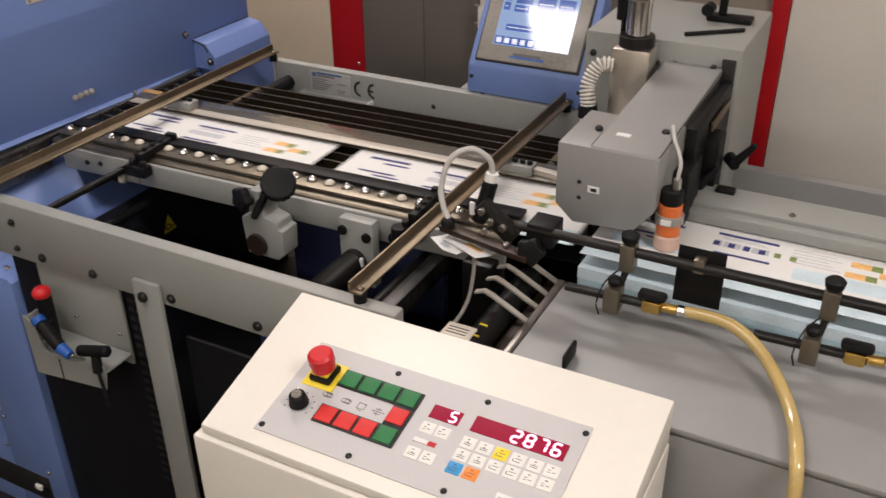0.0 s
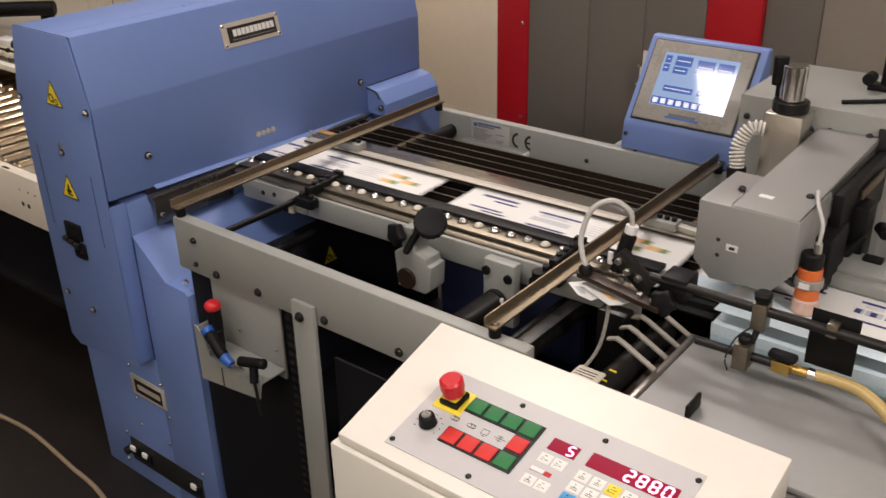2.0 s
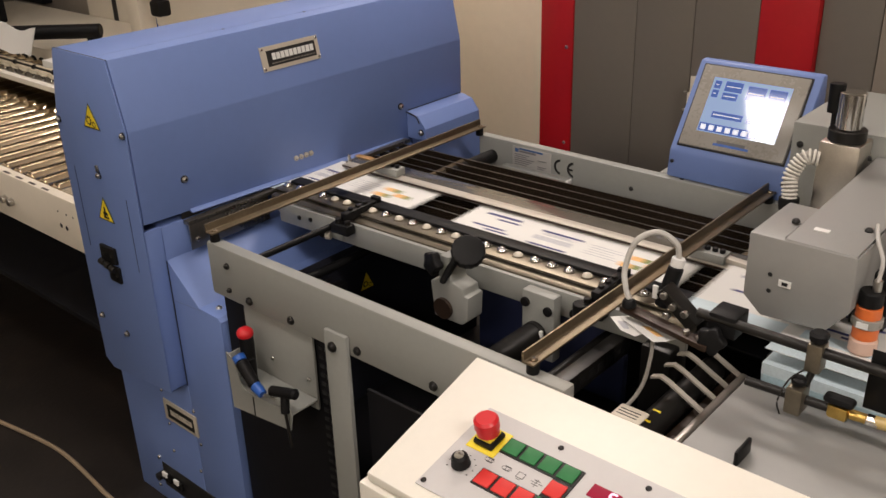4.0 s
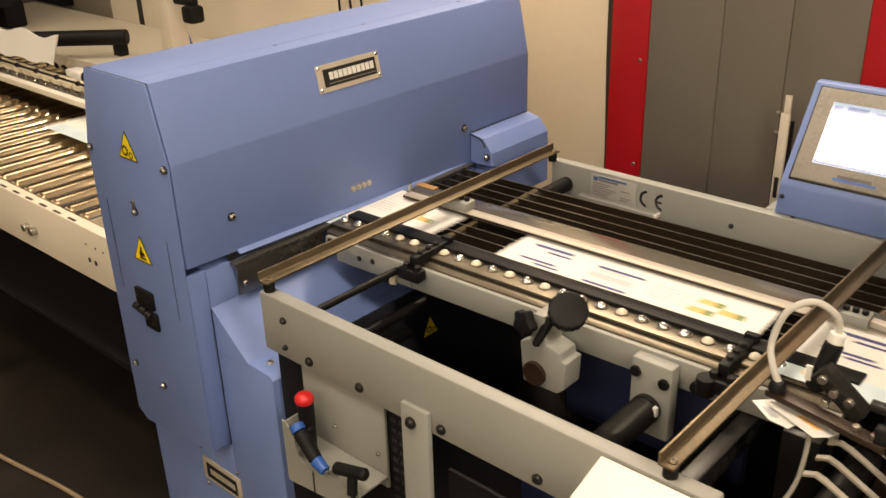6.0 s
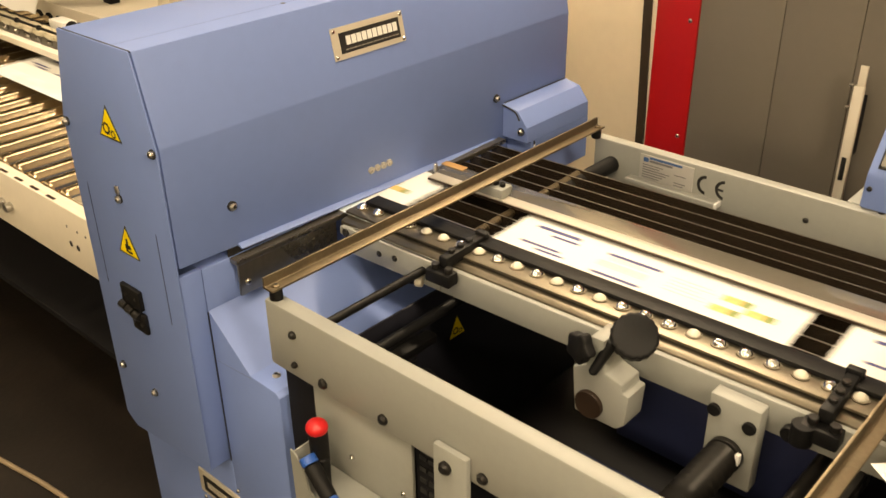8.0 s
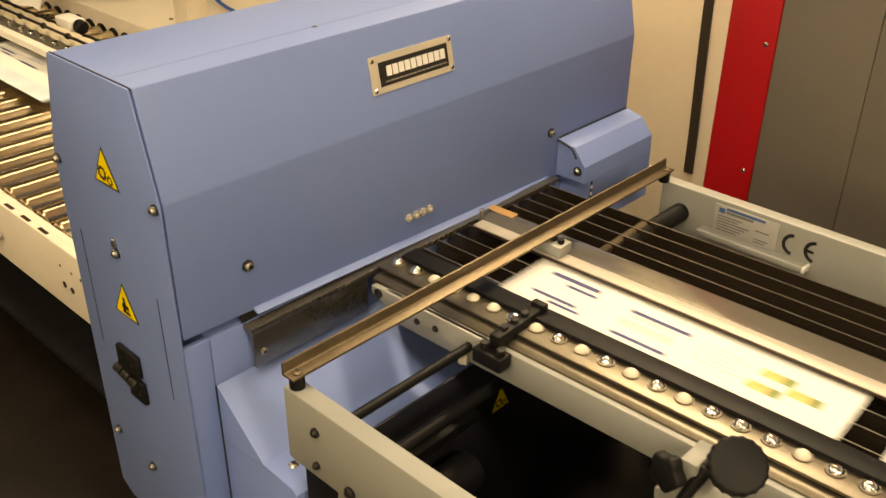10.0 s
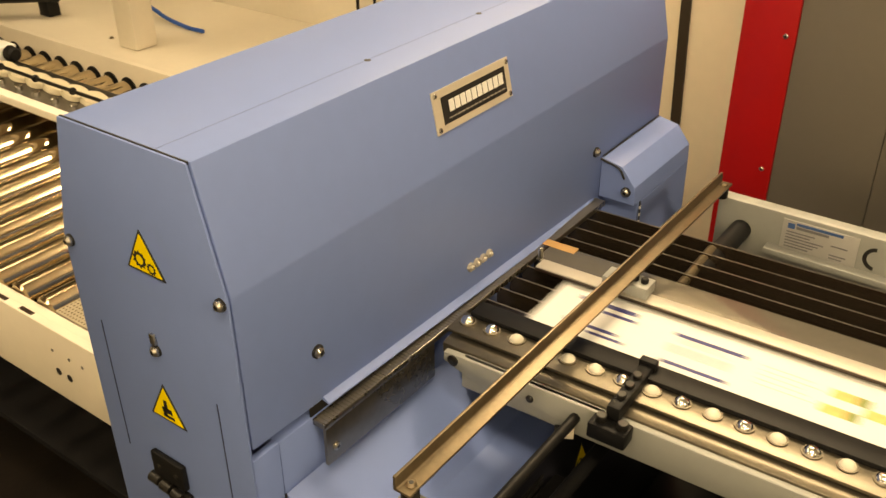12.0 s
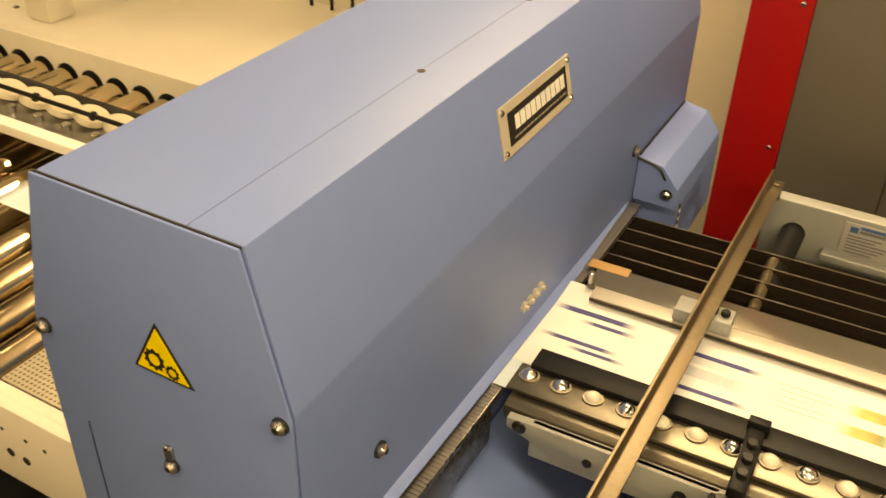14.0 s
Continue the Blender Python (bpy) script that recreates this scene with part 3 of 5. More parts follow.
# ---------------------------------------------------------------- feed table frame
def side_frames():
    f = thing("feed_table_frame", (0.65, 0.5, 0), "grey enamelled steel frame of a register feed table", "frame")
    near = boxed("near_beam", (0.190, 0.036, 0.797), (1.13, 0.066, 0.923), GREY, f, 0.005, "grey enamelled side beam with bolts")
    for x, z, r in ((0.258, 0.882, 0.0075), (0.256, 0.823, 0.006), (0.324, 0.818, 0.0095), (0.459, 0.818, 0.0095), (0.654, 0.818, 0.0095), (0.85, 0.818, 0.0095), (1.04, 0.818, 0.0095)):
        screw(near, (x, 0.036, z), (0, -1, 0), r, SATIN, 0.007, "bolt")
    boxed("console_shelf", (0.76, 1.005, 0.905), (1.12, 1.20, 0.923), GREY, f, 0.003)
    far = boxed("far_beam", (0.200, 0.974, 0.78), (1.32, 1.004, 0.923), GREY, f, 0.005, "grey enamelled side beam with type plate")
    tp = boxed("type_plate", (0.322, 0.972, 0.858), (0.452, 0.9745, 0.914), TYPEPLATE, far, 0.0003, "white printed type plate")
    boxed("bar", (0.346, 0.9712, 0.9065), (0.425, 0.9722, 0.9115), FADEDBLUE, tp, 0)
    boxed("bar", (0.346, 0.9712, 0.8995), (0.402, 0.9722, 0.9045), FADED, tp, 0)
    boxed("badge", (0.331, 0.9712, 0.8985), (0.343, 0.9722, 0.9085), FADEDBLUE, tp, 0)
    for k in range(6):
        boxed("line", (0.330, 0.9712, 0.862 + k * 0.0058), (0.372 + 0.008 * ((k * 5) % 4), 0.9722, 0.8642 + k * 0.0058), FADED, tp, 0)
        if k in (0, 1, 4):
            boxed("line", (0.408, 0.9712, 0.862 + k * 0.0058), (0.430 + 0.006 * (k % 3), 0.9722, 0.8642 + k * 0.0058), FADED, tp, 0)
    boxed("white_end", (0.515, 0.9495, 0.8465), (0.5205, 0.974, 0.8585), LABEL, far, 0.001)
    ce_mark(far, 0.465, 0.9735, 0.862)
    boxed("ledge", (0.30, 0.950, 0.846), (0.520, 0.974, 0.858), GREY, far, 0.002)
    screw(far, (0.70, 0.974, 0.872), (0, -1, 0), 0.006, INK)
    screw(far, (0.83, 0.99, 0.923), (0, 0, 1), 0.006, INK, 0.003)
    # legs
    leg = boxed("leg", (0.571, 0.024, 0.0), (0.634, 0.0355, 0.844), GREY, f, 0.003, "grey upright flat leg")
    screw(leg, (0.596, 0.024, 0.812), (0, -1, 0), 0.011, SATIN, 0.009, "bolt")
    boxed("leg", (1.06, 0.04, 0.0), (1.12, 0.066, 0.797), GREY, f, 0.003)
    boxed("leg", (0.22, 0.974, 0.0), (0.28, 1.002, 0.78), GREY, f, 0.003)
    boxed("leg", (1.2, 0.974, 0.0), (1.26, 1.002, 0.78), GREY, f, 0.003)
    pl = boxed("mounting_plate", (0.285, 0.0445, 0.612), (0.508, 0.052, 0.797), GREY, f, 0.002, "grey mounting plate")
    # black perforated guard behind
    gd = boxed("guard", (0.20, 0.056, 0.02), (0.56, 0.064, 0.796), DARK, f, 0.001, "black perforated guard")
    for r in range(22):
        for c in range(2):
            boxed("slot", (0.515 + c * 0.018, 0.0535, 0.30 + r * 0.022), (0.529 + c * 0.018, 0.0563, 0.309 + r * 0.022), INK, gd, 0)
    boxed("guard", (0.63, 0.075, 0.02), (1.10, 0.083, 0.70), DARK, f, 0.001)
    boxed("guard_pan", (0.1962, 0.09, 0.28), (1.25, 0.97, 0.30), DARK, f, 0.001)
    boxed("far_guard", (0.29, 0.962, 0.02), (1.30, 0.970, 0.779), DARK, f, 0.001)
    boxed("cross_beam", (0.62, 0.45, 0.62), (1.0, 0.47, 0.80), NAVY, f, 0.002, "dark blue inner plate")
    boxed("inner_plate", (0.62, 0.30, 0.30), (1.20, 0.33, 0.66), NAVY, f, 0.002)
    # cross bars on top of the beams
    for x in (0.206, 1.058):
        bm = bm_new()
        add_prism(bm, [(x - 0.0125, 0.943), (x - 0.0125, 0.964), (x - 0.0085, 0.964), (x - 0.0078, 0.9485), (x - 0.006, 0.947), (x + 0.0115, 0.947), (x + 0.0115, 0.943)], "y", 0.035, 0.985, 0.0008)
        bar = part("cross_bar", bm, BRONZE, f, "brownish bare steel cross bar")
        for y in (0.050, 0.970):
            rod("stand_off", (x, y, 0.922), (x, y, 0.9435), 0.011, BLACK, bar)
            screw(bar, (x + 0.002, y, 0.947), (0, 0, 1), 0.007, BRONZE, 0.004)
    # round shafts across
    for x, z, r, m, y0, y1 in ((0.262, 0.872, 0.0078, BLACK, 0.06, 0.42), (0.25, 0.868, 0.019, BLACK, 0.78, 0.974), (0.275, 0.775, 0.011, BLACK, 0.06, 0.974), (0.985, 0.80, 0.012, SATIN, 0.06, 0.974), (1.17, 0.86, 0.02, BLACK, 0.70, 0.974)):
        rod("shaft", (x, y0, z), (x, y1, z), r, m, f)
    # corrugated bellows and its bearing block
    bm = bm_new()
    add_box(bm, (0.838, 0.318, 0.752), (0.915, 0.345, 0.897), 0.004)
    blk = part("bearing_block", bm, GREY, f, "grey cast bearing block with socket bolts")
    for x, z in ((0.848, 0.872), (0.902, 0.866)):
        rod("socket_bolt", (x, 0.3185, z), (x, 0.312, z), 0.010, BLACK, blk)
    pts = [(0.877, 0.318 - 0.0072 * i, 0.812) for i in range(35)]
    bm = bm_new()
    add_tube(bm, pts, 0.0230, 18, 0, 0.17)
    bl = part("bellows", bm, SATIN, f, "black corrugated rubber bellows", 20)
    rod("ring", (0.877, 0.312, 0.812), (0.877, 0.302, 0.812), 0.027, SATIN, bl)
    boxed("tag", (0.8965, 0.294, 0.812), (0.9035, 0.302, 0.830), LABEL, bl, 0.001, "white curved tag")


def ce_mark(host, x, y, z):
    """The two letters of the mark as plain arcs."""
    def arc(bm, cx, cz, r, w, a0, a1):
        n = 14
        o, i = [], []
        for k in range(n + 1):
            a = radians(a0 + (a1 - a0) * k / n)
            o.append(bm.verts.new((cx + r * math.cos(a), y, cz + r * math.sin(a))))
            i.append(bm.verts.new((cx + (r - w) * math.cos(a), y, cz + (r - w) * math.sin(a))))
        for k in range(n):
            bm.faces.new((o[k], o[k + 1], i[k + 1], i[k]))
    bm = bm_new()
    arc(bm, x + 0.018, z + 0.021, 0.022, 0.0070, 95, 265)
    part("letter_c", bm, INK, host, "black letter C of the CE mark")
    bm = bm_new()
    arc(bm, x + 0.060, z + 0.021, 0.022, 0.0070, 95, 265)
    q = [bm.verts.new(p) for p in ((x + 0.043, y - 0.0002, z + 0.0172), (x + 0.057, y - 0.0002, z + 0.0172), (x + 0.057, y - 0.0002, z + 0.0228), (x + 0.043, y - 0.0002, z + 0.0228))]
    bm.faces.new(q)
    part("letter_e", bm, INK, host, "black letter E of the CE mark")


side_frames()

# the register rail and blades run at a slight angle to the frame
SKEW = math.atan(0.031)
TABLE = Matrix.Translation((0, 0.392, 0)) @ Matrix.Rotation(SKEW, 4, "Z")


def tbox(name, lo, hi, material, parent, bevel=0.001, label=""):
    return boxed(name, lo, hi, material, parent, bevel, label, TABLE)


def register_table():
    t = thing("register_table", (0.6, 0.5, 0.6), "feed table bed with steel blades and a hold-down strip", "table")
    for k in range(10):
        v = 0.085 + 0.0405 * k
        b = tbox("blade", (0.02, v, 0.856), (1.28, v + 0.0030, 0.8935), BLADE, t, 0)
        tbox("edge", (0.02, v - 0.0002, 0.8936), (1.28, v + 0.0012, 0.8948), PLATE, b, 0)
    # Near-black sheet added for the deep shade between the blades.
    tbox("bed_pan", (0.02, 0.03, 0.830), (1.28, 0.47, 0.836), DARK, t, 0.001, "dark sheet standing in for the shade below the blades")
    st = tbox("hold_down_strip", (0.055, 0.186, 0.9085), (1.22, 0.214, 0.9135), STRIP, t, 0.001, "light aluminium hold-down strip")
    pl = tbox("cover_plate", (0.04, 0.2145, 0.9065), (1.22, 0.275, 0.9085), COVER, t, 0.0005, "smooth grey steel cover plate")
    tbox("edge_line", (0.056, 0.1835, 0.9080), (1.22, 0.1860, 0.9120), RUST, st, 0)
    tbox("tape", (0.025, 0.262, 0.9083), (0.085, 0.282, 0.909), TAPE, pl, 0)
    for u in (0.19, 1.07):
        cl = tbox("clamp", (u - 0.02, 0.19, 0.9136), (u + 0.055, 0.225, 0.9336), GREY, t, 0.002, "aluminium clamp under the cross bar")
        for k in range(3):
            p = TABLE @ Vector((u + 0.012 + 0.016 * k, 0.207, 0.9336))
            rod("clamp_screw", p, p + Vector((0, 0, 0.008)), 0.006, BLACK, cl)
    p = TABLE @ Vector((0.045, 0.222, 0.9086))
    rod("post_screw", p, p + Vector((0, 0, 0.020)), 0.0045, STEEL, t)
    # spring roller under the blades
    for u in (0.258, 1.12):
        a, b = TABLE @ Vector((u, 0.07, 0.884)), TABLE @ Vector((u, 0.45, 0.884))
        sh = rod("spring_shaft", a, b, 0.004, SATIN, t)
        bm = bm_new()
        add_coil(bm, a, a.lerp(b, 0.4), 0.0075, 0.0016, 24)
        add_coil(bm, a.lerp(b, 0.6), b, 0.0075, 0.0016, 24)
        part("spring", bm, BRONZE, sh, "coil spring")


def register_rail():
    r = thing("register_rail", (0.6, 0.4, 0.85), "register rail with a row of steel and ivory balls", "rail")
    tbox("side_bar", (0.075, -0.062, 0.840), (1.17, -0.050, 0.8945), GREY, r, 0.003, "grey side bar")
    bm = bm_new()
    add_prism(bm, [(0.045, 0.893), (0.075, 0.8945), (0.30, 0.8945), (0.30, 0.842), (0.13, 0.848), (0.045, 0.878)], "y", -0.064, -0.052, 0.002)
    bm.transform(TABLE)
    tip = part("side_tip", bm, GREY, r)
    for u, z in ((0.062, 0.884), (0.15, 0.868), (0.19, 0.872)):
        p = TABLE @ Vector((u, -0.064, z))
        screw(tip, p, (0, -1, 0), 0.006 if u > 0.1 else 0.009, SATIN, 0.004)
    bm = bm_new()
    add_prism(bm, [(-0.050, 0.880), (-0.050, 0.897), (-0.040, 0.900), (-0.022, 0.900), (-0.020, 0.894), (-0.020, 0.880)], "x", 0.035, 1.17, 0.001)
    bm.transform(TABLE)
    part("guide_profile", bm, RAIL, r, "long aluminium guide profile")
    tbox("ball_strip", (0.028, -0.0300, 0.9035), (1.17, 0.020, 0.9085), RAIL, r, 0.001, "aluminium strip holding the balls")
    kinds = "ssisiisisisisisssisssisisiss"
    for k in range(27):
        u = 0.046 + 0.0418 * k
        ivory = kinds[k] == "i"
        p = TABLE @ Vector((u, 0.0, 0.9088))
        bm = bm_new()
        add_ball(bm, p - Vector((0, 0, 0.0022)), 0.0112 if ivory else 0.0118, 16, 10)
        b = part("ball", bm, IVORY if ivory else CHROME, r)
        bm = bm_new()
        add_rod(bm, p - Vector((0, 0, 0.001)), p + Vector((0, 0, 0.0018)), 0.0136, 0.0130, 18)
        part("seat", bm, RAIL, b)
    tbox("black_guide", (0.042, 0.0125, 0.9087), (1.17, 0.048, 0.9170), BLACK, r, 0.001, "flat black guide bar over the paper edge")
    # clamps across the rail
    for u in (0.316, 0.985):
        c = tbox("clamp", (u - 0.010, -0.075, 0.9005), (u + 0.010, 0.034, 0.9235), BLACK, r, 0.004, "black finger clamp")
        tbox("clamp_foot", (u - 0.026, -0.094, 0.876), (u + 0.028, -0.066, 0.9005), BLACK, c, 0.003)
        for du in (-0.012, 0.018):
            p = TABLE @ Vector((u + du, -0.08, 0.9005))
            rod("cap_screw", p, p + Vector((0, 0, 0.010)), 0.0075, SATIN, c)
        for k in range(3):
            p = TABLE @ Vector((u, -0.05 + 0.025 * k, 0.9235))
            rod("cap_screw", p, p + Vector((0, 0, 0.006)), 0.0065, SATIN, c)
        tbox("finger_tip", (u - 0.012, 0.030, 0.9168), (u + 0.013, 0.043, 0.930), BLACK, c, 0.002)
    p = TABLE @ Vector((0.965, -0.09, 0.868))
    rod("knurled_knob", p, p + Vector((0, 0, 0.032)), 0.016, BLACK, r, "black knurled knob")
    p = TABLE @ Vector((0.945, -0.066, 0.862))
    rod("knurled_knob", p, p + Vector((0, -0.014, 0)), 0.012, BLACK, r)
    p = Vector((0.264, 0.332, 0.851))
    bush = rod("clamp_nut", p, p - Vector((0.012, 0.006, 0)), 0.0105, OFFWHITE, r, "pale round clamp nut")
    rod("stud", p - Vector((0.012, 0.006, 0)), p - Vector((0.024, 0.012, 0)), 0.007, BLACK, bush)
    # clamp block with its two hand knobs
    bm = bm_new()
    add_prism(bm, [(0.632, 0.868), (0.655, 0.880), (0.660, 0.935), (0.684, 0.935), (0.690, 0.880), (0.720, 0.872), (0.722, 0.858), (0.733, 0.856), (0.730, 0.802), (0.715, 0.788), (0.640, 0.788)], "y", 0.276, 0.326, 0.003)
    blk = part("clamp_block", bm, GREY, r, "grey cast clamp block")
    bm = bm_new()
    c = Vector((0.724, 0.290, 0.952))
    d = Vector((0.42, -0.50, 0.76)).normalized()
    add_rod(bm, c - d * 0.05, c, 0.010, 0.014, 16)
    part("knob_stem", bm, BLACK, blk)
    star_knob(blk, c + d * 0.007, d, 0.0345, 18, 0.022, 0.0095, "disc_knob", "black round knob with a scalloped rim")
    c = Vector((0.656, 0.258, 0.922))
    star_knob(blk, c, Vector((-0.25, -0.95, 0.1)), 0.023)
    rod("clamp_screw", c, (0.668, 0.30, 0.902), 0.008, SATIN, blk)
    rod("lever", (0.690, 0.292, 0.930), (0.675, 0.262, 0.880), 0.010, BLACK, blk, "", 0.007, 14, 0.003)
    rod("shaft_bush", (0.668, 0.276, 0.815), (0.668, 0.268, 0.815), 0.024, RUST, blk)


def star_knob(host, c, d, r, lobes=5, depth=0.13, half=0.009, name="star_knob", label="black star knob"):
    d = d.normalized()
    rot = d.to_track_quat("Z", "Y").to_matrix()
    bm = bm_new()
    n = max(30, lobes * 6)
    rings = []
    for z, s in ((-half, 0.9), (-half + 0.002, 1.0), (half - 0.003, 1.0), (half - 0.001, 0.95), (half, 0.86)):
        ring = []
        for i in range(n):
            a = 2 * math.pi * i / n
            rr = r * s * (1 + depth * math.cos(lobes * a))
            ring.append(bm.verts.new(c + rot @ Vector((rr * math.cos(a), rr * math.sin(a), z))))
        rings.append(ring)
    for a, b in zip(rings, rings[1:]):
        for i in range(n):
            bm.faces.new((a[i], a[(i + 1) % n], b[(i + 1) % n], b[i]))
    bm.faces.new(rings[-1])
    bm.faces.new(list(reversed(rings[0])))
    return part(name, bm, BLACK, host, label)


register_table()
register_rail()


GUARD = mat("blue_black_sheet", (0.017, 0.018, 0.027), 0.5, 0, 0.3, 8, spec=0.3)


def motor_guard():
    g = thing("motor_guard", (0.3, 0.6, 0.3), "black sheet metal guard inside the feed table", "guard")
    b = boxed("body", (0.19, 0.15, 0.288), (0.196, 0.96, 0.755), GUARD, g, 0.003)
    boxed("body", (0.10, 0.525, 0.302), (0.188, 0.95, 0.74), DARK, g, 0.003)
    triangle_sign(b, ((0.196, 0.500, 0.672), (0.196, 0.473, 0.617), (0.196, 0.527, 0.617)), (1, 0, 0), "gears")
    for k in range(10):
        boxed("louvre", (0.195, 0.312, 0.586 + 0.0121 * k), (0.199, 0.376, 0.592 + 0.0121 * k), INK, b, 0)
    rod("motor", (0.25, 0.14, 0.60), (0.25, 0.36, 0.60), 0.035, DARK, g, "black round motor")
    boxed("arm", (0.205, 0.10, 0.670), (0.235, 0.40, 0.690), BLACK, g, 0.004)


motor_guard()


# ---------------------------------------------------------------- tool tray
def tool_tray():
    t = thing("tool_tray", (0.40, 0.01, 0.6), "folded grey metal tool tray hung on the frame", "tray")
    bm = bm_new()
    add_prism(bm, [(0.306, 0.716), (0.318, 0.712), (0.336, 0.690), (0.346, 0.648), (0.366, 0.637), (0.49, 0.646), (0.508, 0.658), (0.512, 0.640), (0.503, 0.600), (0.308, 0.576)], "y", -0.030, -0.027)
    part("front", bm, GREY, t)
    boxed("shelf", (0.312, -0.027, 0.636), (0.508, 0.0440, 0.641), GREY, t, 0.001)
    boxed("end", (0.308, -0.027, 0.580), (0.3115, 0.0440, 0.712), GREY, t, 0.001)
    boxed("slit", (0.383, -0.0308, 0.586), (0.387, -0.0298, 0.634), INK, t, 0)
    for x, z in ((0.372, 0.690), (0.488, 0.682)):
        screw(t, (x, 0.0445, z), (0, -1, 0), 0.005, CHROME, 0.005)
    d = thing("screwdriver", (0.325, 0.0, 0.62), "black screwdriver handle with a red cap in the tray", "screwdriver")
    bm = bm_new()
    add_rod(bm, (0.348, 0.0, 0.6415), (0.345, 0.0, 0.706), 0.012, 0.015, 16, 0.003)
    add_rod(bm, (0.345, 0.0, 0.706), (0.343, 0.0, 0.758), 0.0155, 0.0165, 16, 0.003)
    part("grip", bm, BLACK, d)
    bm = bm_new()
    add_ball(bm, (0.3425, 0.0, 0.762), 0.0185, 18, 12, 0.8)
    part("cap", bm, REDKNOB, d, "round red cap")
    d = thing("hook_driver", (0.39, -0.03, 0.64), "blue and black hand tool leaning in the tray", "tool")
    rod("grip", (0.352, -0.026, 0.708), (0.404, -0.034, 0.672), 0.0140, BLACK, d, "", 0.013, 16, 0.004)
    rod("collar", (0.404, -0.034, 0.672), (0.430, -0.036, 0.662), 0.0125, BLUEPL, d, "", 0.010)
    rod("shaft", (0.430, -0.036, 0.662), (0.438, -0.012, 0.6405), 0.004, STEEL, d)
    rod("end_cap", (0.341, -0.024, 0.717), (0.352, -0.026, 0.708), 0.0140, BLUEPL, d)
    d = thing("hex_key", (0.49, -0.03, 0.65), "black t-handle hex key hanging in the tray", "hex key")
    rod("handle", (0.450, -0.030, 0.677), (0.530, -0.026, 0.698), 0.0115, BLACK, d, "", None, 16, 0.005)
    rod("neck", (0.494, -0.028, 0.682), (0.499, -0.036, 0.645), 0.0095, BLACK, d)
    rod("blade", (0.499, -0.036, 0.648), (0.514, -0.040, 0.570), 0.0035, SATIN, d)


tool_tray()


# ---------------------------------------------------------------- control box
TILT = math.atan(0.2022)
PANEL = Matrix.Translation((1.0760, -0.2385, 0.8927)) @ Matrix.Rotation(TILT, 4, "X") @ Matrix.Scale(0.96, 4)


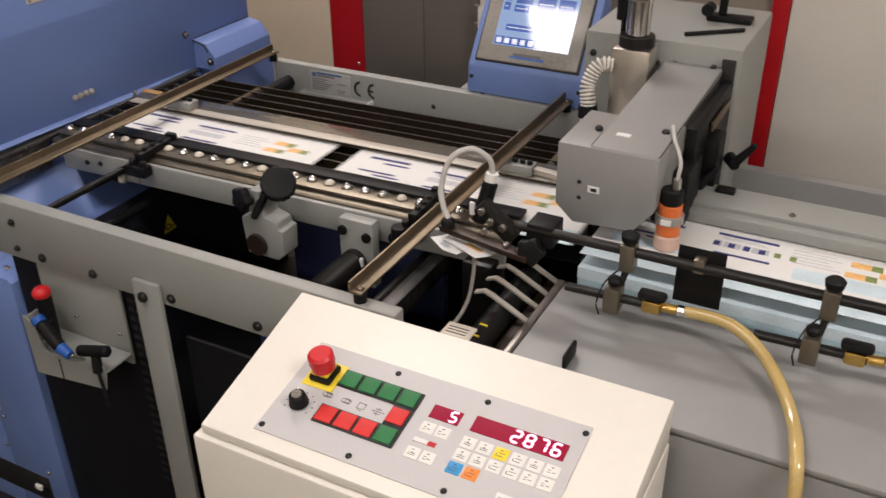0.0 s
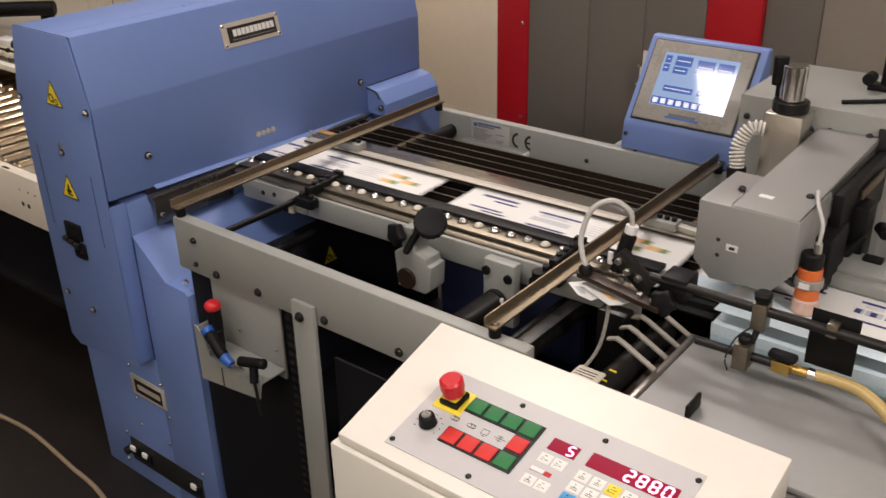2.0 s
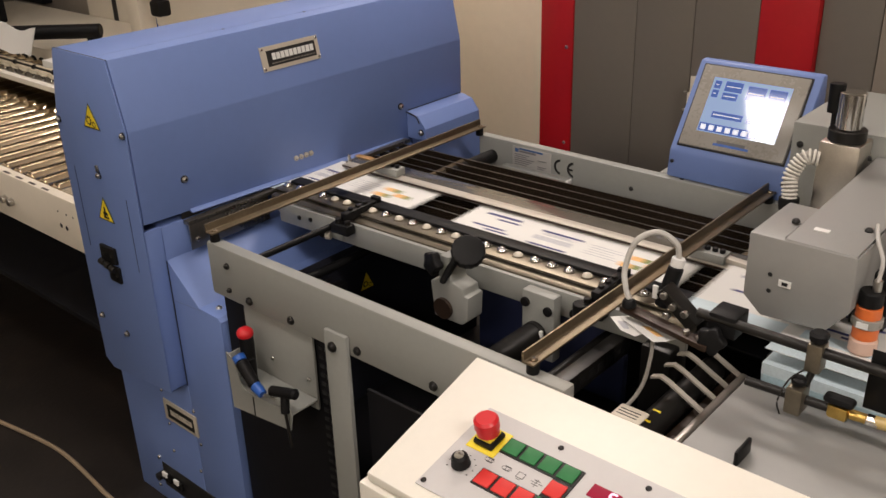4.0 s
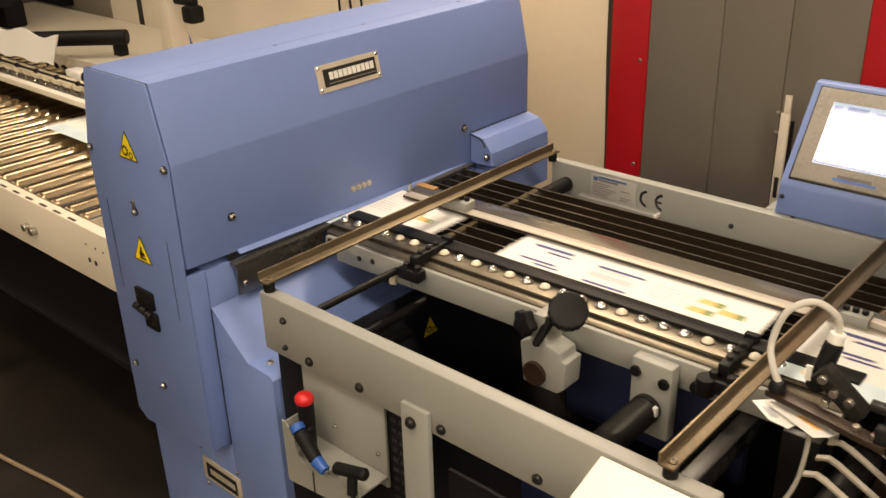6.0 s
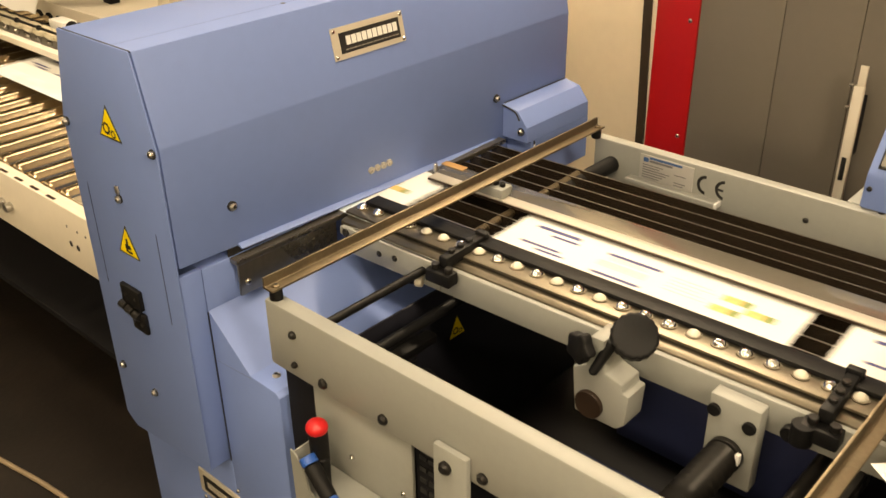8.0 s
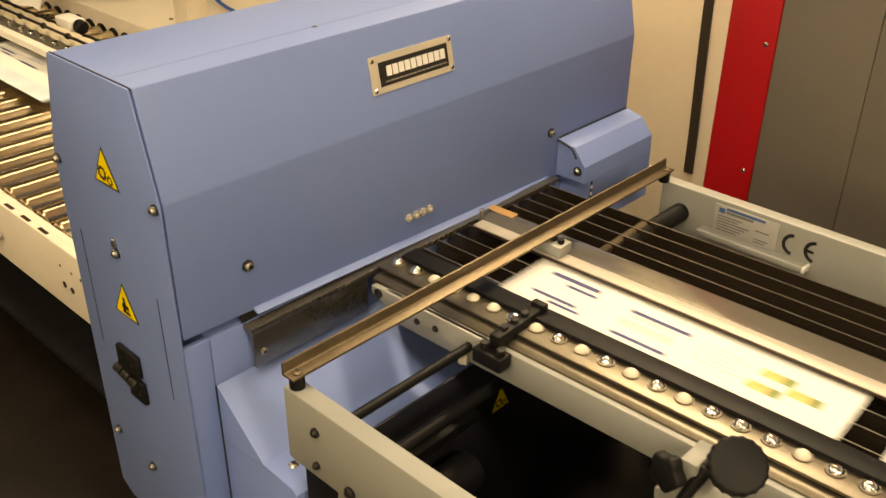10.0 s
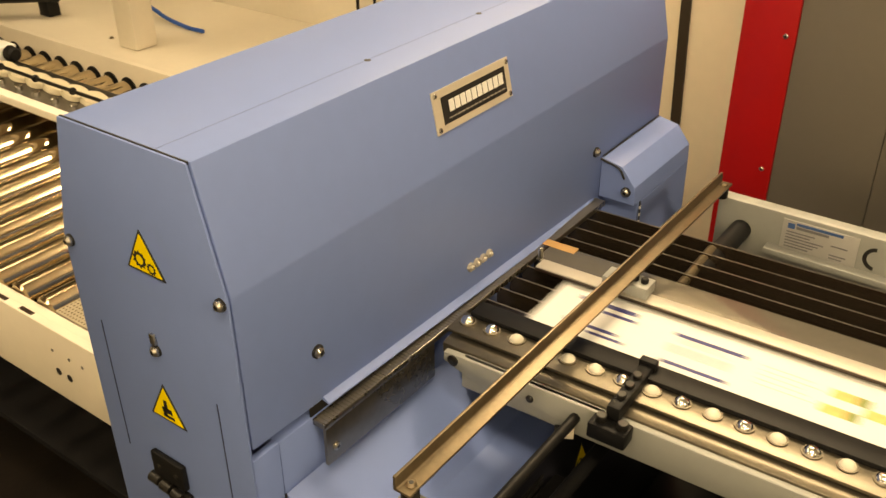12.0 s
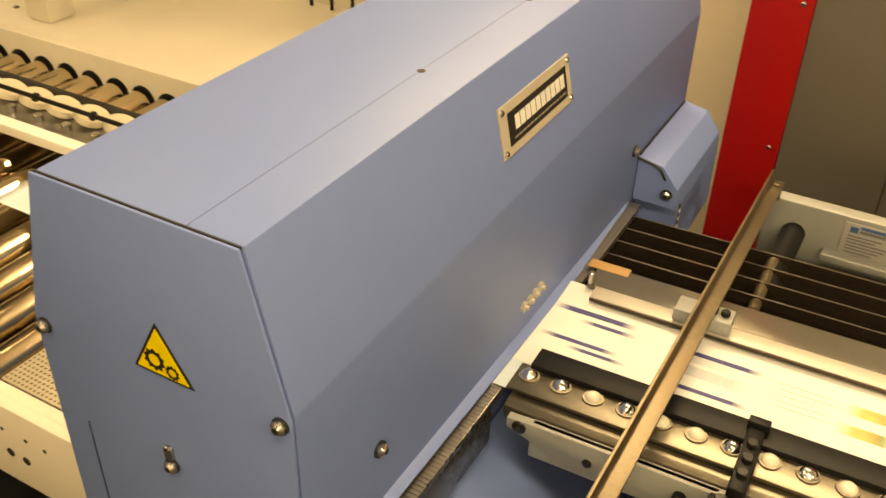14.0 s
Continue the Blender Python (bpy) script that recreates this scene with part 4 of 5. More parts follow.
def control_box():
    c = thing("control_box", (1.26, -0.1, 0), "cream enamelled control box with a sloped keypad panel", "control box")
    x0, x1, yb, yf = 0.975, 1.580, 0.008, -0.270
    zb, zf = 0.8927 + (yb + 0.2385) * 0.2022, 0.8927 + (yf + 0.2385) * 0.2022
    bm = bm_new()
    add_prism(bm, [(yb, zb - 0.001), (yf, zf - 0.001), (yf, zf - 0.016), (yb, zf - 0.016)], "x", x0, x1, 0.003)
    for v in bm.verts:
        if v.co.x < 1.2:
            v.co.x += 0.017 * (yb - v.co.y) / (yb - yf)
    part("lid", bm, CREAM, c, "cream sloped lid")
    bm = bm_new()
    add_prism(bm, [(yb, zf - 0.018), (yf - 0.008, zf - 0.018), (yf - 0.008, 0.30), (yb, 0.30)], "x", x0 + 0.006, x1 + 0.002, 0.004)
    part("body", bm, CREAM, c)
    boxed("pedestal", (1.05, -0.20, 0.0), (1.45, 0.0, 0.30), DARK, c, 0.004)
    rod("side_button", (0.980, -0.19, 0.70), (0.972, -0.19, 0.70), 0.018, REDKNOB, c)

    def slab(name, u0, v0, u1, v1, z0, z1, material, parent, bevel=0.0, label=""):
        bm = bm_new()
        add_box(bm, (u0, v0, z0), (u1, v1, z1), bevel, 2, PANEL)
        return part(name, bm, material, parent, label)
    film = slab("overlay", -0.008, -0.010, 0.438, 0.172, -0.0005, 0.0012, OVERLAY, c, 0.0, "grey keypad overlay")
    # overlay screws
    for u, v in ((0, 0), (0.147, 0), (0.294, 0), (0.138, 0.1586), (0.285, 0.1586), (0.432, 0.1586), (0.43, 0.0)):
        p = PANEL @ Vector((u, v, 0.001))
        screw(film, p, PANEL.to_3x3() @ Vector((0, 0, 1)), 0.0045, SATIN, 0.003)
    # emergency stop
    up = PANEL.to_3x3() @ Vector((0, 0, 1))
    es = slab("stop_plate", 0.010, 0.088, 0.063, 0.141, 0.0010, 0.0028, YELLOW, film, 0.001, "yellow square plate")
    slab("stop_base", 0.019, 0.096, 0.055, 0.133, 0.0026, 0.013, BLACK, es, 0.003)
    slab("stop_collar", 0.022, 0.099, 0.052, 0.130, 0.013, 0.021, YELLOW, es, 0.004)
    bm = bm_new()
    q = PANEL @ Vector((0.037, 0.1145, 0.021))
    add_rod(bm, q, q + up * 0.014, 0.0175, 0.0175, 28)
    add_rod(bm, q + up * 0.008, q + up * 0.030, 0.0192, 0.0188, 28, 0.004)
    part("stop_button", bm, REDKNOB, es, "red mushroom emergency stop button")
    # rotary knob
    q = PANEL @ Vector((0.030, 0.053, 0.001))
    kn = rod("rotary_knob", q, q + up * 0.022, 0.0145, BLACK, film, "black rotary knob", 0.012, 24, 0.003)
    slab("pointer", 0.026, 0.054, 0.0275, 0.065, 0.0215, 0.0235, LABEL, kn)
    rod("cap", q + up * 0.0222, q + up * 0.0232, 0.0075, STEEL, kn, "bright metal cap", 0.007, 18, 0)
    for k in range(9):
        a = radians(-120 + 30 * k + 90)
        cu, cv = 0.030 + 0.022 * math.cos(a), 0.053 + 0.022 * math.sin(a)
        slab("scale_mark", cu - 0.001, cv - 0.001, cu + 0.001, cv + 0.001, 0.001, 0.0016, INK, film)
    # lighted buttons on their black frames
    f1 = slab("button_frame", 0.0625, 0.1035, 0.1960, 0.1365, 0.0010, 0.0032, INK, film, 0.0006)
    f2 = slab("button_frame", 0.0625, 0.0330, 0.1960, 0.0660, 0.0010, 0.0032, INK, film, 0.0006)
    f3 = slab("button_frame", 0.1620, 0.0662, 0.1960, 0.1033, 0.0010, 0.0032, INK, film, 0.0006)
    for k in range(4):
        u = 0.0652 + 0.0328 * k
        slab("green_button", u, 0.1062, u + 0.0278, 0.1338, 0.003, 0.006, GREENB, f1, 0.0012)
        slab("red_button" if k < 3 else "green_button", u, 0.0358, u + 0.0278, 0.0632, 0.003, 0.006, REDB if k < 3 else GREENB, f2, 0.0012)
    slab("red_button", 0.1636, 0.0710, 0.1914, 0.0986, 0.003, 0.006, REDB, f3, 0.0012)
    def ring(u, v, r):
        bm = bm_new()
        add_tube(bm, [(u + r * math.cos(k * math.pi / 6), v + r * math.sin(k * math.pi / 6), 0.0013) for k in range(13)], 0.00045, 5, 0)
        bm.transform(PANEL)
        part("pictogram", bm, SYMBOL, film)

    def line(u0, v0, u1, v1):
        slab("pictogram", min(u0, u1), min(v0, v1), max(u0, u1) + 0.0008, max(v0, v1) + 0.0008, 0.001, 0.0017, SYMBOL, film)
    for u, v in ((0.056, 0.0835), (0.088, 0.0835)):
        ring(u, v, 0.0036)
        ring(u + 0.010, v, 0.0022)
        line(u, v + 0.0036, u + 0.010, v + 0.0026)
        line(u, v - 0.0044, u + 0.010, v - 0.0034)
    for a in ((0.112, 0.078, 0.124, 0.078), (0.112, 0.088, 0.124, 0.088), (0.112, 0.078, 0.112, 0.088), (0.124, 0.078, 0.124, 0.088), (0.115, 0.075, 0.121, 0.075),
              (0.136, 0.083, 0.156, 0.083), (0.140, 0.079, 0.150, 0.079), (0.140, 0.087, 0.150, 0.087), (0.145, 0.076, 0.145, 0.090)):
        line(*a)
    # displays
    d1 = slab("small_display", 0.217, 0.103, 0.263, 0.127, 0.0010, 0.0024, DISPLAY, film, 0.0005, "dark red display window")
    d2 = slab("counter_display", 0.282, 0.103, 0.420, 0.131, 0.0010, 0.0024, DISPLAY, film, 0.0005, "dark red counter window")
    shapes = {"0": "abcdef", "1": "bc", "2": "abged", "3": "abgcd", "4": "fgbc", "5": "afgcd", "6": "afgedc", "7": "abc", "8": "abcdefg", "9": "abcdfg"}
    moving = []

    def digit(host, u, v, h, lit, changing=()):
        w, s, sl = h * 0.54, h * 0.17, 0.03
        seg = {"a": (0, h, w, h), "g": (0, h / 2, w, h / 2), "d": (0, 0, w, 0), "f": (0, h / 2, 0, h), "b": (w, h / 2, w, h), "e": (0, 0, 0, h / 2), "c": (w, 0, w, h / 2)}
        for key, (a0, b0, a1, b1) in seg.items():
            if key not in shapes[lit] and not any(key in shapes[ch] for _, ch in changing):
                continue
            bm = bm_new()
            e = s * 0.06
            if b0 == b1:
                pts = [(e, b0), (s / 2 + e, b0 - s / 2), (w - s / 2 - e, b0 - s / 2), (w - e, b0), (w - s / 2 - e, b0 + s / 2), (s / 2 + e, b0 + s / 2)]
            else:
                pts = [(a0, b0 + e), (a0 + s / 2, b0 + s / 2 + e), (a0 + s / 2, b1 - s / 2 - e), (a0, b1 - e), (a0 - s / 2, b1 - s / 2 - e), (a0 - s / 2, b0 + s / 2 + e)]
            add_prism(bm, [(u + p[0] + sl * p[1], v + p[1]) for p in pts], "z", 0.0026, 0.0031)
            bm.transform(PANEL)
            ob = part("segment", bm, SEGMENT, host)
            if changing:
                rows, state = [], key in shapes[lit]
                rows.append((0.0, state))
                for t, ch in changing:
                    rows.append((t, key in shapes[ch]))
                moving.append((ob, rows, up.copy()))
    digit(d1, 0.2475, 0.106, 0.0175, "5")
    for k, ch in enumerate("28"):
        digit(d2, 0.342 + 0.0195 * k, 0.107, 0.020, ch)
    digit(d2, 0.381, 0.107, 0.020, "7", [(1.97, "8")])
    digit(d2, 0.4005, 0.107, 0.020, "6", [(0.08, "7"), (0.71, "8"), (1.34, "9"), (1.97, "0")])
    # membrane keys
    def key(u, v, material=KEYWHITE, marks=2):
        kx = slab("key", u - 0.001, v - 0.0008, u + 0.0200, v + 0.0188, 0.0011, 0.0022, material, film, 0.0005)
        slab("symbol", u + 0.007, v + 0.0135, u + 0.0105, v + 0.0147, 0.0021, 0.0026, INK, kx)
        pick = rng.randrange(3)
        bars = (((0.003, 0.004, 0.014, 0.0048), (0.006, 0.009, 0.0155, 0.0098), (0.003, 0.0048, 0.0038, 0.0085)),
                ((0.0035, 0.005, 0.008, 0.0058), (0.0095, 0.0062, 0.015, 0.007), (0.0035, 0.0088, 0.008, 0.0096)),
                ((0.004, 0.0045, 0.0145, 0.0053), (0.004, 0.0075, 0.0145, 0.0083), (0.0085, 0.0083, 0.0095, 0.011)))[pick]
        for x0, y0, x1, y1 in bars:
            slab("symbol", u + x0, v + y0, u + x1, v + y1, 0.0021, 0.0026, SYMBOL, kx)
    rng = random.Random(11)
    for u in (0.2165, 0.2400):
        key(u, 0.076)
        key(u, 0.030)
    bar = slab("level_bar", 0.2165, 0.0575, 0.2505, 0.0650, 0.0011, 0.002, RED, film)
    slab("level", 0.2165, 0.0577, 0.2385, 0.0648, 0.0018, 0.0024, LABEL, bar)
    mats = {(2, 0): YELLOW, (0, 2): KEYBLUE, (1, 2): KEYORANGE}
    for r in range(3):
        for q in range(6):
            if (q, r) in ((2, 2), (3, 2), (4, 2), (5, 2)):
                continue
            key(0.281 + 0.0245 * q, 0.074 - 0.0225 * r, mats.get((q, r), KEYWHITE))
    st = slab("sticker", 0.36, -0.006, 0.405, 0.026, 0.0011, 0.0019, LABEL, film, 0.0)
    slab("field", 0.364, -0.002, 0.40, 0.020, 0.0018, 0.0023, INKGREY, st)
    return moving


SEGMENTS = control_box()


# ---------------------------------------------------------------- touch screen console
def console():
    c = thing("touch_screen_console", (0.94, 1.07, 0.923), "blue console with a lit touch screen on the side beam", "console")
    bm = bm_new()
    add_prism(bm, [(0.985, 0.9245), (0.993, 0.992), (1.125, 1.190), (1.15, 1.190), (1.17, 0.9245)], "x", 0.788, 1.092, 0.006)
    part("housing", bm, BLUE, c, "blue sloped housing")
    for x in (0.80, 1.08):
        screw(c, (x, 0.9888, 0.965), (0, -1, 0.1), 0.005, SATIN)
    a, b = Vector((0, 0.993, 0.992)), Vector((0, 1.125, 1.190))
    d = (b - a).normalized()
    nrm = Vector((0, -d.z, d.y))
    m = Matrix(((1, 0, 0, 0), (0, d.y, nrm.y, 0), (0, d.z, nrm.z, 0), (0, 0, 0, 1)))
    m = Matrix.Translation((0.786, a.y, a.z)) @ m @ Matrix.Diagonal((0.985, 0.95, 1, 1))

    def slab(name, u0, v0, u1, v1, z0, z1, material, parent, bevel=0.0, label=""):
        bm = bm_new()
        add_box(bm, (u0, v0, z0), (u1, v1, z1), bevel, 2, m)
        return part(name, bm, material, parent, label)
    slab("gasket", 0.018, 0.014, 0.292, 0.240, -0.001, 0.003, INK, c, 0.003)
    bz = slab("bezel", 0.022, 0.018, 0.288, 0.236, 0.0, 0.008, BEZEL, c, 0.004, "grey screen bezel")
    sc = slab("screen", 0.058, 0.060, 0.255, 0.205, 0.0075, 0.0088, SCREEN, bz, 0, "lit touch screen")
    for u0, v0, u1, v1 in ((0.064, 0.176, 0.080, 0.196), (0.064, 0.152, 0.080, 0.172), (0.092, 0.172, 0.136, 0.198), (0.092, 0.150, 0.130, 0.168), (0.150, 0.158, 0.196, 0.194), (0.204, 0.158, 0.246, 0.194), (0.082, 0.100, 0.160, 0.116), (0.172, 0.100, 0.246, 0.116)):
        f = slab("touch_field", u0, v0, u1, v1, 0.0087, 0.0093, SCREENB, sc)
        slab("text_bar", u0 + 0.004, (v0 + v1) / 2 - 0.001, u1 - 0.005, (v0 + v1) / 2 + 0.001, 0.0092, 0.0096, SCREENW, f)
    slab("icon_strip", 0.060, 0.062, 0.253, 0.083, 0.0087, 0.0091, SCREENB, sc)
    for k in range(9):
        slab("touch_icon", 0.065 + 0.021 * k, 0.066, 0.078 + 0.021 * k, 0.079, 0.0090, 0.0095, SCREENW, sc)
    slab("maker_bar", 0.11, 0.030, 0.20, 0.036, 0.0078, 0.0085, BLUEPL, bz)
    slab("maker_bar", 0.118, 0.035, 0.19, 0.044, 0.0078, 0.0084, SYMBOL, bz)


console()


# ---------------------------------------------------------------- feeder
def feeder():
    f = thing("sheet_feeder", (1.6, 0.3, 0), "grey sheet feeder base with a flat cover plate", "feeder")
    boxed("cover_plate", (1.305, 0.035, 0.860), (2.6, 0.335, 0.872), MIDGREY, f, 0.004, "flat grey enamelled cover plate")
    boxed("front_panel", (1.305, 0.037, 0.10), (2.6, 0.048, 0.858), MIDGREY, f, 0.003)
    boxed("end_panel", (1.288, 0.035, 0.45), (1.3035, 0.34, 0.870), PLATE, f, 0.005, "bare steel edge strip")
    boxed("lift_table", (1.31, 0.338, 0.50), (2.6, 0.96, 0.56), MIDGREY, f, 0.004)
    boxed("far_panel", (1.33, 0.97, 0.10), (2.6, 1.0, 0.86), MIDGREY, f, 0.003)
    boxed("stop_bracket", (1.390, 0.088, 0.8725), (1.397, 0.138, 0.899), BLACK, f, 0.003, "black upright bracket")
    rl = boxed("far_rail", (1.40, 0.566, 0.935), (2.6, 0.654, 0.960), GREY, f, 0.003, "grey side rail beside the pile")
    boxed("rail_lip", (1.40, 0.540, 0.931), (2.6, 0.5655, 0.953), GREY, rl, 0.002)
    boxed("rail_stop", (1.487, 0.618, 0.9595), (1.522, 0.640, 0.968), BLACK, rl, 0.002)
    for x in (1.632, 1.85):
        screw(rl, (x, 0.585, 0.960), (0, 0, 1), 0.006, BRONZE)
    boxed("rail_post", (1.46, 0.615, 0.56), (1.50, 0.65, 0.935), GREY, f, 0.003)
    boxed("rail_post", (2.3, 0.615, 0.56), (2.34, 0.65, 0.935), GREY, f, 0.003)


def paper_pile():
    p = thing("paper_pile", (1.7, 0.47, 0.56), "stack of printed sheets with pale blue edges", "paper stack")
    rng = random.Random(4)
    z = 0.5605
    k = 0
    while z < 0.898:
        h = 0.012 + 0.01 * rng.random()
        dx, dy = rng.uniform(-0.002, 0.002), rng.uniform(-0.0025, 0.0025)
        boxed("layer", (1.322 + dx, 0.345 + dy, z), (1.322 + 0.56 + dx, 0.610 + dy, min(z + h, 0.900) - 0.0006), PAPER if k % 4 == 3 else (INKCYAN if k % 2 else INKPALE), p, 0)
        z += h
        k += 1
    top = boxed("top_sheet", (1.322, 0.345, 0.9272), (1.882, 0.610, 0.9280), PAPER, p, 0, "white printed top sheet")
    for x0, y0, x1, y1, m in sheet_marks():
        boxed("print", (1.322 + x0, 0.345 + y0, 0.9279), (1.322 + x1, 0.345 + y1, 0.9283), m, top, 0)
    for x0, y0, x1, y1 in ((0.03, 0.07, 0.16, 0.10), (0.22, 0.20, 0.36, 0.24), (0.34, 0.075, 0.50, 0.115), (0.44, 0.20, 0.55, 0.25)):
        boxed("print", (1.322 + x0, 0.345 + y0, 0.9279), (1.322 + x1, 0.345 + y1, 0.92815), INKPALE, top, 0)
    for k in range(6):
        boxed("print", (1.52 + 0.026 * k, 0.478, 0.9279), (1.531 + 0.026 * k, 0.494, 0.9284), INKBLUE if k < 4 else INKGREEN, top, 0)


def sheet_marks():
    out = [(0.0, 0.0, 0.56, 0.055, INKPALE), (0.040, 0.184, 0.135, 0.194, INKBLUE), (0.082, 0.167, 0.140, 0.174, INKBLUE), (0.045, 0.121, 0.13, 0.128, INKBLUE), (0.085, 0.108, 0.145, 0.114, INKBLUE),
           (0.200, 0.174, 0.305, 0.182, INKBLUE), (0.205, 0.104, 0.30, 0.111, INKBLUE)]
    for k in range(6):
        out.append((0.20 + 0.016 * k, 0.132, 0.213 + 0.016 * k, 0.152, INKGREY))
    for k in range(4):
        out.append((0.21, 0.160 + 0.0035 * k, 0.29 - 0.006 * k, 0.1612 + 0.0035 * k, INKGREY))
    for k in range(5):
        out.append((0.33, 0.13 + 0.011 * k, 0.41 - 0.01 * (k % 3), 0.1318 + 0.011 * k, INKGREY))
    for u, v in ((0.424, 0.158), (0.470, 0.138), (0.418, 0.120)):
        out.append((u, v, u + 0.032, v + 0.019, INKORANGE))
        out.append((u + 0.0322, v, u + 0.050, v + 0.019, INKGREEN))
    return out


def feeder_head():
    h = thing("feeder_head", (1.34, 0.7, 0.95), "grey suction head on an arm above the paper pile", "feeder head")
    bm = bm_new()
    add_prism(bm, [(1.253, 1.105), (1.431, 1.105), (1.431, 1.008), (1.396, 0.963), (1.287, 0.957), (1.253, 0.988)], "y", 0.394, 0.56, 0.003)
    hd = part("head_cover", bm, MIDGREY, h, "grey chamfered sheet metal cover")
    bm = bm_new()
    add_prism(bm, [(0.3955, 1.1045), (0.3965, 1.1062), (0.845, 1.122), (0.845, 1.1045)], "x", 1.31, 1.428, 0.003)
    arm = part("arm_cover", bm, MIDGREY, h, "long grey arm cover")
    boxed("label", (1.312, 0.392, 1.022), (1.333, 0.3945, 1.034), LABEL, hd, 0)
    boxed("bar", (1.318, 0.3912, 1.025), (1.328, 0.3925, 1.031), INK, hd, 0)
    for x, z in ((1.296, 1.038), (1.297, 1.008)):
        rod("hole", (x, 0.3945, z), (x, 0.3925, z), 0.004, INK, hd)
    for x, y in ((1.30, 0.47), (1.41, 0.50), (1.30, 0.82), (1.41, 0.84)):
        screw(arm, (x, y, 1.1060 + (y - 0.4) * 0.0352), (0, 0, 1), 0.007, INK, 0.006)
    boxed("label", (1.335, 0.455, 1.1075), (1.36, 0.468, 1.1096), LABEL, arm, 0)
    boxed("black_slide", (1.432, 0.56, 0.99), (1.452, 0.86, 1.10), BLACK, h, 0.003)
    boxed("black_block", (1.40, 0.50, 0.935), (1.46, 0.60, 1.04), BLACK, h, 0.004)
    boxed("spare_strip", (1.455, 0.66, 1.06), (1.460, 0.80, 1.078), BRONZE, h, 0.001)
    # column behind
    bm = bm_new()
    add_box(bm, (1.135, 0.85, 0.60), (1.462, 1.16, 1.162), 0.006)
    col = part("column", bm, GREY, h, "grey column housing")
    for x in (1.155, 1.33, 1.42):
        screw(col, (x, 0.85, 1.115), (0, -1, 0), 0.007, INK, 0.006)
    bm = bm_new()
    add_box(bm, (1.425, 0.842, 1.03), (1.452, 0.85, 1.14), 0.002)
    part("slot", bm, INK, col)
    boxed("black_guide", (1.448, 0.640, 0.940), (1.479, 0.700, 1.052), BLACK, h, 0.003, "black upright slide block")
    # lever handles
    for c, d in (((1.496, 0.74, 0.976), (0.036, -0.012, 0.046)), ((1.452, 0.635, 0.958), (0.030, 0.0, 0.045))):
        bm = bm_new()
        c, d = Vector(c), Vector(d)
        add_rod(bm, c + Vector((-0.014, 0.012, 0)), c + Vector((0.004, -0.022, 0.0)), 0.013, 0.011, 14, 0.002)
        add_rod(bm, c + Vector((0.0, -0.014, 0.0)), c + d, 0.0095, 0.0065, 12, 0.003)
        part("lever", bm, BLACK, h, "black clamping lever")
    # vertical drive
    bm = bm_new()
    add_box(bm, (1.222, 0.76, 1.0), (1.300, 0.835, 1.160), 0.004)
    dv = part("drive_block", bm, ALU, h, "aluminium drive block")
    rod("collar", (1.261, 0.797, 1.16), (1.261, 0.797, 1.182), 0.036, SATIN, dv)
    rod("cylinder", (1.261, 0.797, 1.182), (1.261, 0.797, 1.255), 0.0245, CHROME, dv, "bright turned cylinder", None, 28, 0.002)
    rod("plug", (1.226, 0.812, 1.205), (1.224, 0.815, 1.262), 0.015, BLACK, dv)
    rod("plug_lead", (1.228, 0.806, 1.165), (1.226, 0.812, 1.206), 0.005, BLACK, dv)
    bm = bm_new()
    pts = smooth_path([(1.227, 0.765, 1.124), (1.200, 0.755, 1.122), (1.184, 0.74, 1.085), (1.190, 0.73, 1.05), (1.197, 0.72, 0.98)], 8)
    add_tube(bm, pts, 0.0120, 12, 0)
    hs = part("ribbed_hose", bm, BEZEL, h, "white ribbed hose", 60)
    bm = bm_new()
    way = [Vector(p) for p in pts]
    total = sum((b - a).length for a, b in zip(way, way[1:]))
    for k in range(24):
        goal, run = total * (k + 0.5) / 24, 0.0
        for a, b in zip(way, way[1:]):
            step = (b - a).length
            if run + step >= goal:
                d = (b - a).normalized()
                c = a.lerp(b, (goal - run) / step)
                add_rod(bm, c - d * 0.0024, c + d * 0.0024, 0.0160, 0.0160, 16, 0.0015)
                break
            run += step
    part("rib", bm, WHITEHOSE, hs)
    rod("hose_collar", (1.191, 0.728, 1.045), (1.193, 0.726, 1.02), 0.020, BLACK, h)
    # gooseneck stand on top of the column
    boxed("stand_foot", (1.345, 1.02, 1.1625), (1.44, 1.06, 1.174), BLACK, h, 0.003)
    rod("stand_rod", (1.375, 1.04, 1.174), (1.38, 1.04, 1.45), 0.009, BLACK, h)
    rod("loose_rod", (1.333, 0.892, 1.1665), (1.437, 0.973, 1.1665), 0.0045, BLACK, h)
    rod("stand_knob", (1.350, 1.03, 1.19), (1.350, 1.0, 1.19), 0.013, BLACK, h)


def sensor():
    s = thing("optical_sensor", (1.445, 0.42, 0.95), "orange cylindrical sensor in a grey clamp over the pile", "sensor")
    x, y = 1.450, 0.430
    rod("foot", (x, y, 0.9295), (x, y, 0.957), 0.0225, PINK, s, "pale sensor foot", None, 24, 0.003)
    rod("body", (x, y, 0.9572), (x, y, 1.015), 0.0205, ORANGE, s, "orange body", None, 24, 0.001)
    rod("clamp", (x, y, 0.980), (x, y, 0.996), 0.0245, BEZEL, s)
    boxed("label", (x - 0.009, y - 0.0258, 0.983), (x + 0.009, y - 0.0236, 0.993), LABEL, s, 0)
    rod("cap", (x, y, 1.0152), (x, y, 1.042), 0.0190, BLACK, s, "", None, 24, 0.002)
    rod("plug", (x + 0.006, y, 1.042), (x + 0.006, y, 1.062), 0.007, ALU, s)
    bm = bm_new()
